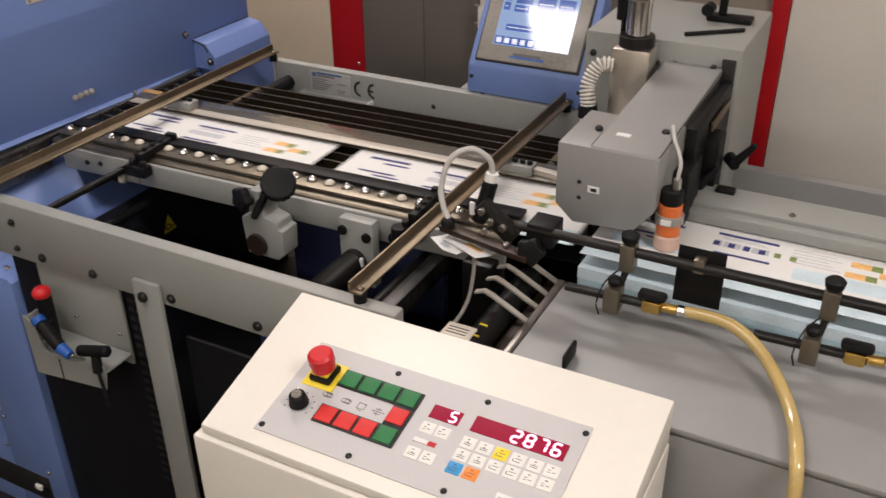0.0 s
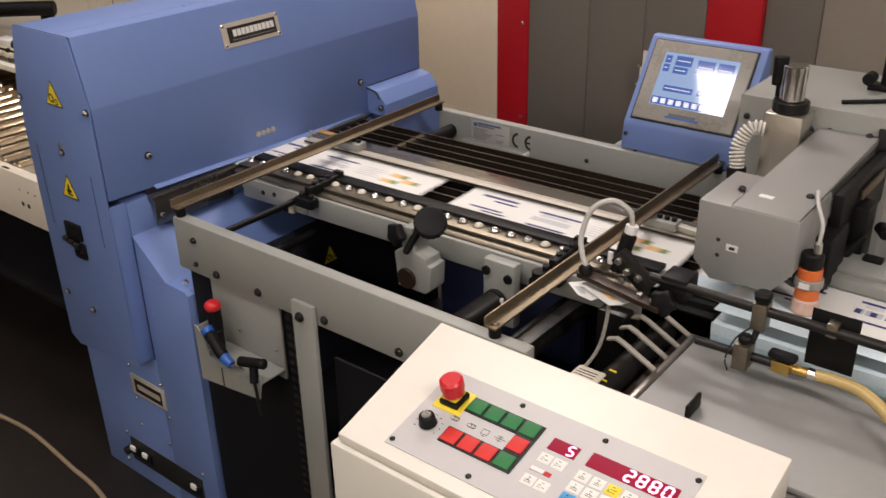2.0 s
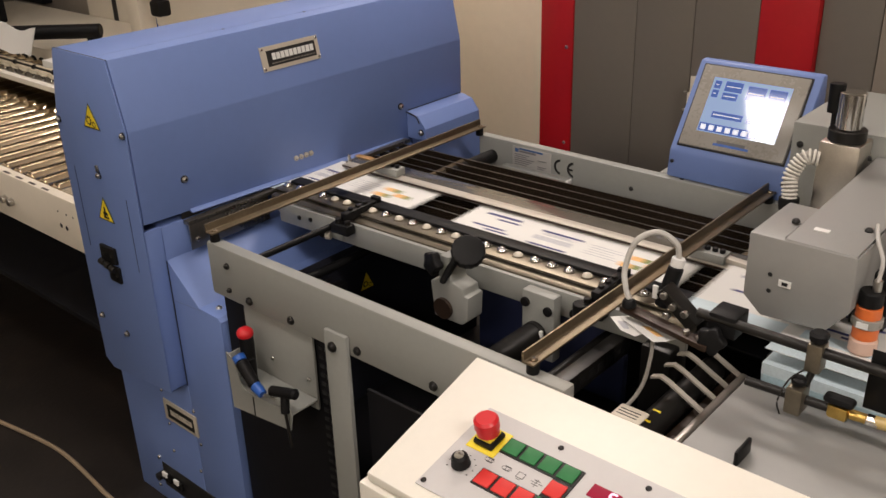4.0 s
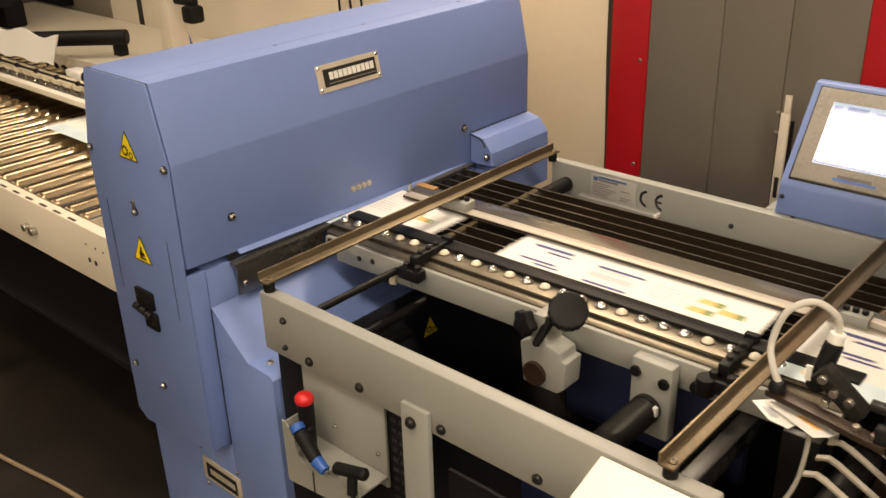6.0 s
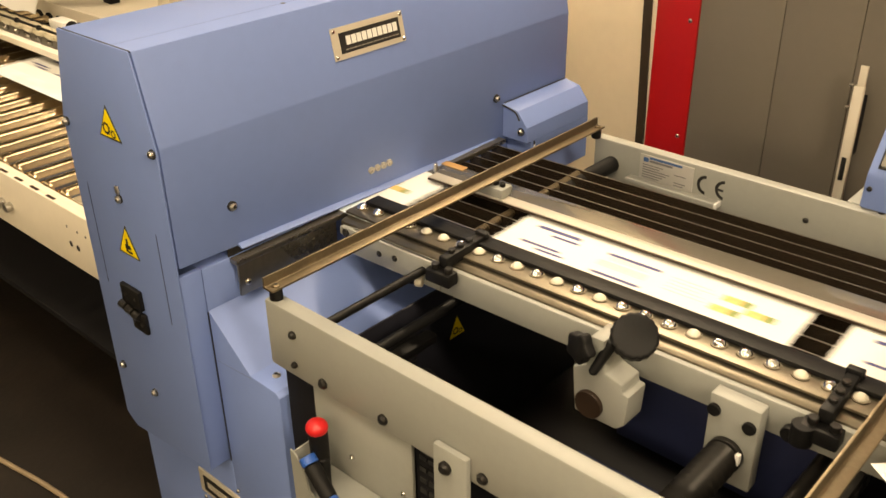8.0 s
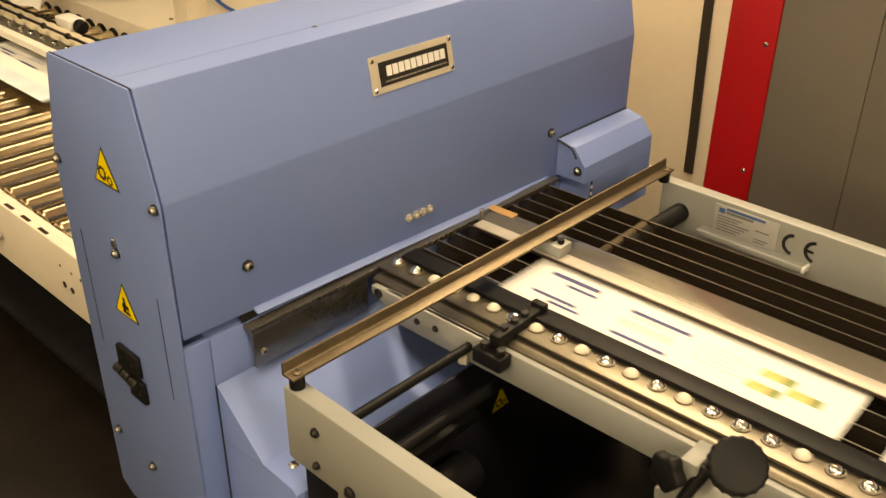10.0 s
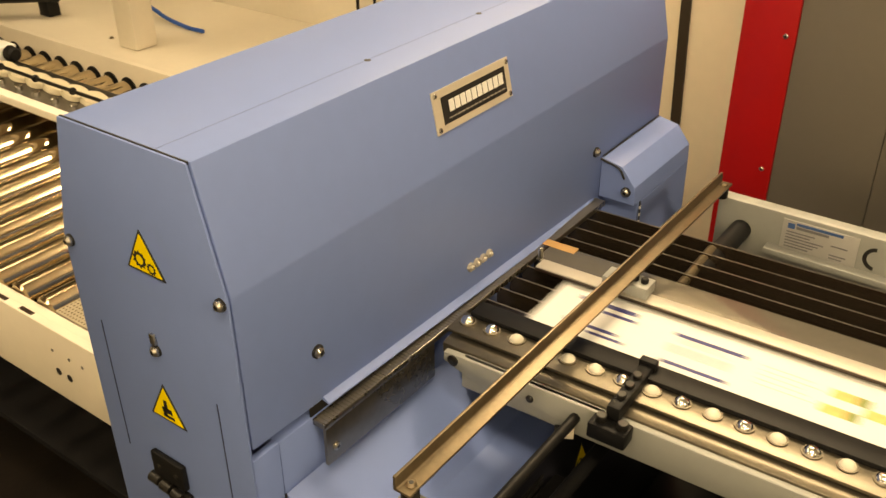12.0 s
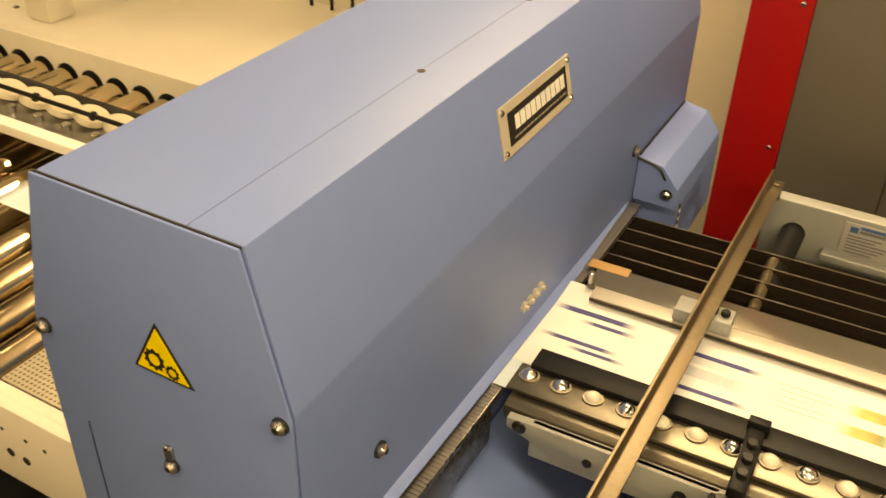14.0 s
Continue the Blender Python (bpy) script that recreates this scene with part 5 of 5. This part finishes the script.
    add_tube(bm, [(x + 0.006, y, 1.06), (x + 0.004, y + 0.012, 1.09), (x - 0.016, y + 0.04, 1.112), (x - 0.032, y + 0.085, 1.118)], 0.0035, 8, 6)
    part("lead", bm, CABLE, s, "thin grey lead")


def air_rails():
    r = thing("air_blower_rail", (1.6, 0.26, 1.0), "black rod with clamps, brass valves and blower pipes", "blower rail")
    rod("rod", (1.235, 0.262, 1.002), (2.4, 0.268, 1.0), 0.0085, SATIN, r, "long black rod")
    for k, x in enumerate((1.430, 1.734)):
        b = boxed("clamp", (x - 0.012, 0.250, 0.968), (x + 0.012, 0.278, 1.016), RAIL, r, 0.003, "small dull metal rod clamp")
        rod("knob", (x, 0.264, 1.016), (x, 0.264, 1.034), 0.0135, BLACK, b, "", 0.015, 18, 0.004)
        rod("pin", (x, 0.262, 0.970), (x - 0.006, 0.250, 0.940), 0.0055, SATIN, b)
        c = boxed("lower_clamp", (x - 0.026, 0.226, 0.900), (x + 0.0, 0.262, 0.945), RAIL, r, 0.003)
        rod("knob", (x - 0.013, 0.244, 0.945), (x - 0.013, 0.244, 0.960), 0.011, BLACK, c, "", 0.012, 18, 0.004)
        rod("pipe", (x - 0.095, 0.243, 0.921), (x + 0.035, 0.250, 0.921), 0.0075, SATIN, c)
        v = boxed("brass_valve", (x + 0.033, 0.240, 0.909), (x + 0.064, 0.266, 0.932), BRASS, r, 0.005, "brass air valve")
        bm = bm_new()
        add_box(bm, (x + 0.026, 0.236, 0.935), (x + 0.072, 0.258, 0.948), 0.006)
        part("tap", bm, BLACK, v, "black tap lever")
        rod("nozzle", (x + 0.064, 0.254, 0.920), (x + 0.088, 0.256, 0.920), 0.008, BRASS, v)
        rod("ferrule", (x + 0.088, 0.256, 0.920), (x + 0.106, 0.257, 0.920), 0.0095, CHROME, v)
        bm = bm_new()
        add_tube(bm, [(x - 0.030, 0.226, 0.895), (x - 0.034, 0.222, 0.92), (x - 0.025, 0.235, 0.955), (x - 0.004, 0.258, 0.975)], 0.0014, 6, 6)
        part("wire", bm, SATIN, c)
    pl = boxed("hanging_plate", (1.504, 0.2760, 0.925), (1.578, 0.2775, 1.026), BLACK, r, 0.0005, "matt black hanging plate")
    boxed("clip", (1.532, 0.2560, 0.992), (1.550, 0.2765, 1.016), RAIL, pl, 0.003)


def air_hose():
    bm = bm_new()
    add_tube(bm, [(1.530, 0.257, 0.920), (1.560, 0.257, 0.922), (1.605, 0.246, 0.924), (1.654, 0.218, 0.912), (1.698, 0.165, 0.894), (1.727, 0.100, 0.886), (1.742, 0.035, 0.884), (1.750, 0.008, 0.845), (1.752, 0.0, 0.75), (1.75, 0.0, 0.4), (1.76, 0.0, 0.0)], 0.0098, 14, 8)
    solo("air_hose", bm, HOSE, "amber transparent air hose hanging over the feeder", "hose")
    bm = bm_new()
    add_tube(bm, [(1.834, 0.257, 0.920), (1.88, 0.255, 0.922), (1.95, 0.22, 0.914), (2.0, 0.15, 0.896), (2.02, 0.05, 0.885), (2.02, 0.005, 0.84), (2.02, 0.0, 0.4), (2.02, 0.0, 0.0)], 0.0098, 14, 8)
    solo("air_hose", bm, HOSE, "amber transparent air hose hanging over the feeder", "hose")


def double_sheet_detector():
    d = thing("sheet_detector", (1.2, 0.3, 0.9), "black sensor bracket with a looped grey cable", "sensor")
    boxed("carrier", (1.256, 0.255, 0.974), (1.304, 0.305, 1.014), BLACK, d, 0.004)
    c = Vector((1.272, 0.240, 0.972))
    star_knob(d, c, Vector((0.1, -1, 0.1)), 0.022)
    m = Matrix.Translation((1.185, 0.31, 0.975)) @ Matrix.Rotation(radians(38), 4, "Y")
    bm = bm_new()
    add_box(bm, (-0.045, -0.02, -0.012), (0.04, 0.012, 0.012), 0.003, 2, m)
    part("pivot_plate", bm, SATIN, d)
    for k, (x, z) in enumerate(((1.160, 0.998), (1.178, 0.982), (1.200, 0.975), (1.168, 0.962))):
        rod("socket_bolt", (x, 0.292, z), (x, 0.282, z), 0.0065, STEEL, d)
    sb = rod("sensor_body", (1.138, 0.325, 0.955), (1.151, 0.343, 1.028), 0.014, BLACK, d, "black sensor barrel", None, 18, 0.002)
    boxed("label", (1.128, 0.306, 0.976), (1.137, 0.3105, 1.000), LABEL, sb, 0)
    rod("white_nut", (1.1512, 0.3435, 1.029), (1.153, 0.346, 1.045), 0.0120, LABEL, sb)
    bm = bm_new()
    add_tube(bm, [(1.153, 0.346, 1.044), (1.148, 0.342, 1.072), (1.118, 0.33, 1.090), (1.088, 0.31, 1.072), (1.078, 0.295, 1.023), (1.092, 0.276, 0.998), (1.105, 0.269, 0.980)], 0.0052, 10, 8)
    part("loop_cable", bm, CABLE, d, "looped grey cable")
    rod("knob", (1.105, 0.269, 0.966), (1.105, 0.266, 0.982), 0.013, BLACK, d, "", 0.0115, 18, 0.004)
    bm = bm_new()
    add_prism(bm, [(1.096, 0.283), (1.274, 0.247), (1.269, 0.224), (1.091, 0.26)], "z", 0.956, 0.966, 0.001)
    part("lever_plate", bm, RUST, d)
    for x, y in ((1.226, 0.245), (1.252, 0.24)):
        rod("socket_bolt", (x, y, 0.966), (x, y, 0.974), 0.0055, STEEL, d)
    # two paper scraps
    s = thing("paper_scrap", (1.12, 0.19, 0.93), "folded printed paper scrap stuck on the bracket", "paper")
    bm = bm_new()
    add_prism(bm, [(1.092, 0.262), (1.118, 0.284), (1.206, 0.257), (1.196, 0.236), (1.180, 0.222)], "z", 0.9440, 0.9447)
    part("leaf", bm, PAPER, s)
    m2 = Matrix.Translation((0, 0, 0.0)) @ Matrix.Rotation(radians(2), 4, "Y")
    bm = bm_new()
    add_prism(bm, [(1.073, 0.262), (1.100, 0.288), (1.150, 0.250), (1.142, 0.228), (1.112, 0.232)], "z", 0.9380, 0.9387)
    part("leaf", bm, PAPER, s)
    bm = bm_new()
    add_prism(bm, [(1.140, 0.256), (1.150, 0.262), (1.185, 0.247), (1.176, 0.241)], "z", 0.9446, 0.9451)
    part("print", bm, INKORANGE, s)
    bm = bm_new()
    add_prism(bm, [(1.090, 0.256), (1.104, 0.262), (1.122, 0.244), (1.112, 0.240)], "z", 0.9386, 0.9391)
    part("print", bm, INKGREY, s)
    # lead running down
    bm = bm_new()
    add_tube(bm, [(1.165, 0.25, 0.940), (1.168, 0.24, 0.90), (1.165, 0.22, 0.85), (1.145, 0.19, 0.81), (1.10, 0.15, 0.785), (1.05, 0.12, 0.775)], 0.0035, 10, 8)
    part("lead", bm, BEZEL, d, "grey lead running down")


def suction_wheel_unit():
    s = thing("infeed_roller_unit", (1.2, 0.2, 0.75), "dark infeed rollers under curved steel fingers", "roller unit")
    for k in range(4):
        y = 0.252 + 0.048 * k
        bm = bm_new()
        prof = [(1.164, 0.855), (1.182, 0.862), (1.197, 0.857), (1.272, 0.818), (1.271, 0.8145), (1.196, 0.853), (1.182, 0.858), (1.165, 0.851)]
        add_prism(bm, prof, "y", y, y + 0.011)
        part("finger", bm, STRIP, s, "curved light steel finger")
    rod("roller", (1.205, 0.12, 0.805), (1.205, 0.42, 0.805), 0.024, SATIN, s, "black roller with yellow marks", None, 24, 0.003)
    rod("roller", (1.258, 0.09, 0.755), (1.258, 0.42, 0.755), 0.022, SATIN, s, "", None, 24, 0.003)
    for y in (0.165, 0.20):
        boxed("yellow_mark", (1.200, y, 0.8275), (1.214, y + 0.004, 0.8296), YELLOW, s, 0)
    bm = bm_new()
    add_box(bm, (1.150, 0.145, 0.795), (1.205, 0.185, 0.832), 0.004)
    ju = part("junction_box", bm, OFFWHITE, s, "small white junction box")
    for k in range(3):
        boxed("line", (1.157, 0.153 + 0.008 * k, 0.8318), (1.195, 0.155 + 0.008 * k, 0.8325), INK, ju, 0)
    boxed("drip_tray", (1.232, 0.10, 0.790), (1.287, 0.44, 0.796), RUST, s, 0.001, "grimy brown steel tray")
    rod("handle", (1.21, 0.13, 0.82), (1.262, 0.12, 0.822), 0.008, BLACK, s)
    boxed("frame_plate", (1.135, 0.068, 0.60), (1.295, 0.074, 0.79), DARK, s, 0.002)
    rk = boxed("slotted_rail", (1.02, 0.10, 0.80), (1.05, 0.40, 0.84), SATIN, s, 0.002, "black slotted rail")
    for k in range(9):
        boxed("slot", (1.0495, 0.115 + 0.03 * k, 0.812), (1.0512, 0.133 + 0.03 * k, 0.828), INK, rk, 0)
    boxed("mount", (1.07, 0.075, 0.70), (1.12, 0.20, 0.79), BLACK, s, 0.004)
    boxed("mount", (1.10, 0.33, 0.66), (1.16, 0.40, 0.86), SATIN, s, 0.004)


def side_lay():
    s = thing("side_guide", (1.2, 0.6, 0.93), "bent aluminium side guide strip by the feeder head", "guide")
    bm = bm_new()
    add_prism(bm, [(1.10, 0.628), (1.16, 0.622), (1.22, 0.60), (1.30, 0.602), (1.30, 0.618), (1.222, 0.618), (1.165, 0.640), (1.10, 0.646)], "z", 0.9155, 0.928, 0.001)
    part("strip", bm, STRIP, s)


feeder()
paper_pile()
feeder_head()
sensor()
air_rails()
air_hose()
double_sheet_detector()
suction_wheel_unit()
side_lay()


# ---------------------------------------------------------------- roller conveyor behind the unit
def conveyor():
    c = thing("roller_conveyor", (-1.6, 0.5, 0), "cream roller conveyor with zinc rollers and ivory wheels", "conveyor")
    bm = bm_new()
    add_box(bm, (-3.9, 0.062, 0.700), (-0.31, 0.078, 0.846), 0.003)
    nb = part("side_beam", bm, OFFWHITE, c, "cream side beam with holes")
    boxed("beam_lip", (-3.9, 0.0785, 0.835), (-0.31, 0.098, 0.841), OFFWHITE, nb, 0.001)
    for x, z, r in ((-0.542, 0.758, 0.007), (-0.512, 0.757, 0.007), (-0.50, 0.80, 0.003), (-0.465, 0.80, 0.003), (-0.545, 0.80, 0.003)):
        rod("hole", (x, 0.0625, z), (x, 0.0612, z), r, INK, nb, "", None, 14, 0)
    for x in (-0.86, -0.82, -1.7):
        rod("bolt", (x, 0.062, 0.762), (x, 0.045, 0.762), 0.011, STEEL, nb)
    bm = bm_new()
    add_box(bm, (-3.9, 0.845, 0.60), (-0.31, 0.862, 0.901), 0.003)
    part("side_beam", bm, OFFWHITE, c)
    for k in range(43):
        x = -0.612 - 0.0747 * k
        bm = bm_new()
        add_rod(bm, (x, 0.100, 0.824), (x, 0.838, 0.824), 0.0295, 0.0295, 24, 0.004)
        ro = part("roller", bm, ROLLER, c)
        bm = bm_new()
        add_rod(bm, (x + 0.002, 0.8405, 0.830), (x + 0.002, 0.8445, 0.830), 0.0315, 0.0315, 20)
        part("end_ring", bm, BLACK, ro)
        bm = bm_new()
        add_rod(bm, (x, 0.080, 0.826), (x, 0.101, 0.826), 0.008, 0.008, 10)
        part("axle", bm, BLACK, ro)
        bm = bm_new()
        add_box(bm, (x - 0.018, 0.0665, 0.8435), (x + 0.018, 0.0745, 0.8466), 0.0)
        part("notch", bm, RUST, nb)
    mp = boxed("mesh_plate", (-0.578, 0.10, 0.838), (-0.31, 0.838, 0.843), MESHPLATE, c, 0.001, "perforated cream transfer plate")
    bm = bm_new()
    for i in range(30):
        for j in range(52):
            x, y = -0.574 + i * 0.0075, 0.103 + j * 0.0075
            q = [bm.verts.new(p) for p in ((x, y, 0.8434), (x + 0.0032, y, 0.8434), (x + 0.0032, y + 0.0032, 0.8434), (x, y + 0.0032, 0.8434))]
            bm.faces.new(q)
    tagged(part("perforation", bm, BRONZE, mp), kind="stuff")
    # guide rail with pressing wheels above the rollers
    g = boxed("guide_rail", (-2.2, 0.496, 0.905), (-0.55, 0.522, 0.925), CREAM, c, 0.002, "bright aluminium guide rail")
    boxed("guide_web", (-2.2, 0.523, 0.895), (-0.55, 0.6495, 0.899), PLATE, c, 0.001)
    boxed("black_strip", (-2.2, 0.650, 0.895), (-0.50, 0.680, 0.908), SATIN, c, 0.002)
    sb = boxed("stop_block", (-1.70, 0.650, 0.9082), (-1.605, 0.700, 0.944), LABEL, c, 0.004, "white stop block with a black knob")
    rod("knob", (-1.606, 0.676, 0.926), (-1.575, 0.676, 0.926), 0.021, BLACK, sb, "", 0.019, 18, 0.005)
    rod("wheel_axle", (-2.2, 0.586, 0.938), (-0.52, 0.586, 0.938), 0.0045, SATIN, c)
    for k in range(21):
        x = -0.65 - 0.0735 * k
        bm = bm_new()
        add_rod(bm, (x - 0.002, 0.616, 0.909), (x + 0.002, 0.617, 0.921), 0.0330, 0.0310, 20, 0.003)
        wh = part("wheel", bm, WHEEL, c, "ivory pressing wheel")
        rod("stub", (x - 0.020, 0.572, 0.899), (x - 0.020, 0.572, 0.913), 0.009, CHROME, wh)
        if k % 2:
            rod("axle_clip", (x - 0.036, 0.586, 0.938), (x - 0.030, 0.586, 0.938), 0.009, SATIN, wh)
    for x in (-1.6, -3.2):
        for y in (0.08, 0.81):
            boxed("leg", (x, y, 0.0), (x + 0.05, y + 0.03, 0.70), OFFWHITE, c, 0.003)
    # Added dark sheet that stands for the darkness under the conveyor.
    boxed("lower_pan", (-3.3, 0.15, 0.35), (-0.4, 0.80, 0.37), DARK, c, 0.002)


conveyor()


def delivery_side():
    t = thing("side_table", (-1.9, 1.1, 0), "off-white machine table with an upright post", "table")
    boxed("top", (-3.4, 0.8625, 0.880), (-0.45, 1.379, 0.900), OFFWHITE, t, 0.004)
    bk = boxed("back_panel", (-2.63, 1.38, 0.0), (-0.45, 1.42, 2.3), OFFWHITE, t, 0.004, "tall cream back panel")
    boxed("slit", (-2.39, 1.376, 0.90), (-2.355, 1.3805, 2.3), INK, bk, 0)
    boxed("post", (-1.478, 0.918, 0.9005), (-1.402, 0.992, 1.9), OFFWHITE, t, 0.008, "off-white upright square post")
    screw(t, (-1.56, 0.955, 0.900), (0, 0, 1), 0.007, BRONZE)
    rod("bracket_arm", (-1.40, 0.955, 1.17), (-1.30, 0.965, 1.17), 0.014, BLACK, t)
    boxed("clamp_knob", (-1.345, 0.93, 1.10), (-1.285, 0.99, 1.16), BLACK, t, 0.012, "black clamp knob")
    bm = bm_new()
    add_tube(bm, [(-1.72, 1.15, 1.30), (-1.66, 1.15, 0.98), (-1.58, 1.14, 0.925), (-1.46, 1.13, 0.908), (-1.38, 1.13, 0.907)], 0.006, 8, 8)
    solo("air_line", bm, BLUEPL, "thin blue air line lying on the table", "hose")
    for k, x in enumerate((-0.985, -0.925, -0.865)):
        bm = bm_new()
        add_tube(bm, [(x, 1.345, 0.901), (x - 0.004, 1.35, 1.05), (x - 0.03 - 0.01 * k, 1.36, 1.5), (x - 0.05, 1.37, 2.3)], 0.0045, 8, 6)
        solo("hanging_cable", bm, BLACK, "thin black cable hanging by the back panel", "cable", "hanging cables")
    w = thing("delivery_machine", (-3.2, 1.2, 0), "dark delivery machine at the end of the conveyor", "machine")
    boxed("body", (-3.9, 1.45, 0.0), (-2.66, 2.2, 2.2), WARMGREY, w, 0.01, "warm grey body")
    boxed("frame", (-2.66, 1.42, 0.9), (-2.64, 1.449, 2.2), DARK, w, 0.002)
    fr = boxed("frame", (-3.9, 1.39, 0.901), (-3.12, 1.449, 2.2), DARK, w, 0.004)
    for z in (0.96, 1.06, 1.17):
        boxed("rail", (-3.85, 1.36, z), (-3.16, 1.389, z + 0.022), BEZEL, fr, 0.003)
    boxed("upright", (-2.95, 0.95, 0.901), (-2.80, 1.05, 1.8), DARK, w, 0.01)
    hd = boxed("head", (-3.6, 0.45, 1.02), (-2.65, 0.95, 1.26), DARK, w, 0.02)
    for k in range(5):
        rod("spindle", (-3.4 + 0.15 * k, 0.44, 1.06 + 0.03 * (k % 2)), (-3.4 + 0.15 * k, 0.40, 1.06 + 0.03 * (k % 2)), 0.03, SATIN, hd)
    boxed("cross_arm", (-3.5, 0.36, 1.16), (-2.5, 0.40, 1.19), BEZEL, w, 0.004)
    rod("black_roller", (-2.55, 0.37, 0.980), (-1.85, 1.0, 0.977), 0.030, BLACK, w, "thick black roller", None, 22, 0.004)
    boxed("roller_stand", (-1.925, 0.97, 0.901), (-1.875, 1.01, 0.95), BLACK, w, 0.003)
    bm = bm_new()
    n = 12
    a = [(-2.12 + 0.42 * i / n, 0.62 + 0.03 * i / n, 1.055 - 0.012 * math.sin(i * 0.9)) for i in range(n + 1)]
    b = [(-2.14 + 0.44 * i / n, 0.58 + 0.03 * i / n, 0.965 + 0.006 * math.sin(i * 1.3)) for i in range(n + 1)]
    va, vb = [bm.verts.new(p) for p in a], [bm.verts.new(p) for p in b]
    vc, vd = [bm.verts.new((p[0], p[1] + 0.004, p[2])) for p in a], [bm.verts.new((p[0], p[1] + 0.004, p[2])) for p in b]
    for i in range(n):
        bm.faces.new((va[i], va[i + 1], vb[i + 1], vb[i]))
        bm.faces.new((vc[i + 1], vc[i], vd[i], vd[i + 1]))
        bm.faces.new((va[i + 1], va[i], vc[i], vc[i + 1]))
        bm.faces.new((vb[i], vb[i + 1], vd[i + 1], vd[i]))
    part("flap", bm, PAPER, w, "pale hanging flap")


delivery_side()


def floor_cable():
    bm = bm_new()
    add_tube(bm, [(-2.4, -0.35, 0.008), (-1.6, -0.20, 0.008), (-1.2, -0.13, 0.008), (-0.98, -0.095, 0.008), (-0.75, -0.055, 0.008), (-0.60, -0.045, 0.008), (-0.38, -0.062, 0.008), (-0.17, -0.085, 0.008), (0.2, -0.20, 0.008), (0.6, -0.5, 0.008)], 0.007, 8, 8)
    solo("floor_cable", bm, BEIGECABLE, "beige cable lying on the dark floor", "cable")


floor_cable()


# ---------------------------------------------------------------- running sheets
SHEET_LENGTH, SHEET_WIDTH = 0.56, 0.25


def make_sheet():
    s = thing("running_sheet", (0, 0, 0), "white printed sheet running through the feed table", "paper sheet", "running sheets")
    bm = bm_new()
    add_box(bm, (0, 0, 0), (SHEET_LENGTH, SHEET_WIDTH, 0.0005))
    leaf = part("leaf", bm, PAPER, s)
    for x0, y0, x1, y1, m in sheet_marks():
        boxed("print", (x0, y0, 0.0004), (x1, y1, 0.0009), m, leaf, 0)
    return s


SHEET = make_sheet()
PERIOD, V1, V2, V3 = 0.632, 0.981, 1.42, 2.2
XSTART, XC, X3, XEND = 1.325, 0.06, -1.03, -3.25


def sheet_place(x, extra=0.0):
    """The leading edge at table distance x; the ruler's angle is given up behind the unit."""
    turn = SKEW * max(0.0, min(1.0, 1 + x / 0.5))
    p = TABLE @ Vector((x, -0.028, 0.9025))
    if x < 0:
        p.y = 0.364
    p.z -= 0.028 * max(0.0, min(1.0, (-0.45 - x) / 0.4))
    p.z += 0.028 * max(0.0, min(1.0, (x - 0.9) / 0.42))
    return pose(p.x, p.y, p.z + extra, 0, 0, math.degrees(turn))


def lead_at(dt):
    """Distance of the leading edge, dt seconds after it passes 0.724."""
    tc = (0.724 - XC) / V1
    t3 = tc + (XC - X3) / V2
    if dt < tc:
        return 0.724 - V1 * dt
    return XC - V2 * (dt - tc) if dt < t3 else X3 - V3 * (dt - t3)


def motions():
    k = -4
    n = 0
    plan = []
    while True:
        t0 = k * PERIOD
        ts, te = t0 - (XSTART - 0.724) / V1, t0 + (0.724 - XC) / V1 + (XC - X3) / V2 + (X3 - XEND) / V3
        if ts > 14.0:
            break
        rows = []
        wait = -0.0012 - 0.0009 * n
        if ts > 0:
            rows.append((0.0, sheet_place(XSTART, wait)))
            rows.append((ts, sheet_place(XSTART, wait)))
        t = max(ts, 0.0)
        if ts <= 0:
            rows.append((0.0, sheet_place(lead_at(-t0))))
        t = math.floor(t / 0.1 + 1.5) * 0.1
        while t < min(te, 14.0) - 0.02:
            rows.append((t, sheet_place(lead_at(t - t0))))
            t += 0.1
        if te < 14.0:
            rows.append((te, sheet_place(XEND, 0.0012 * n)))
            rows.append((14.0, sheet_place(XEND, 0.0012 * n)))
        else:
            rows.append((14.0, sheet_place(lead_at(14.0 - t0))))
        plan.append(rows)
        k += 1
        n += 1
    sheets = [SHEET] + [copy_thing(SHEET, rows[0][1]) for rows in plan[1:]]
    for ob, rows in zip(sheets, plan):
        walk(ob, rows)
    for ob, states, up in SEGMENTS:
        mid = ob.location.copy()
        low = Matrix.Translation(mid - up * 0.0016)
        high = Matrix.Translation(mid)
        rows, last = [], None
        for t, lit in states:
            if last is not None and lit != last:
                rows.append((t - 0.034, high if last else low))
            rows.append((t, high if lit else low))
            last = lit
        rows.append((14.0, high if last else low))
        walk(ob, rows)


motions()
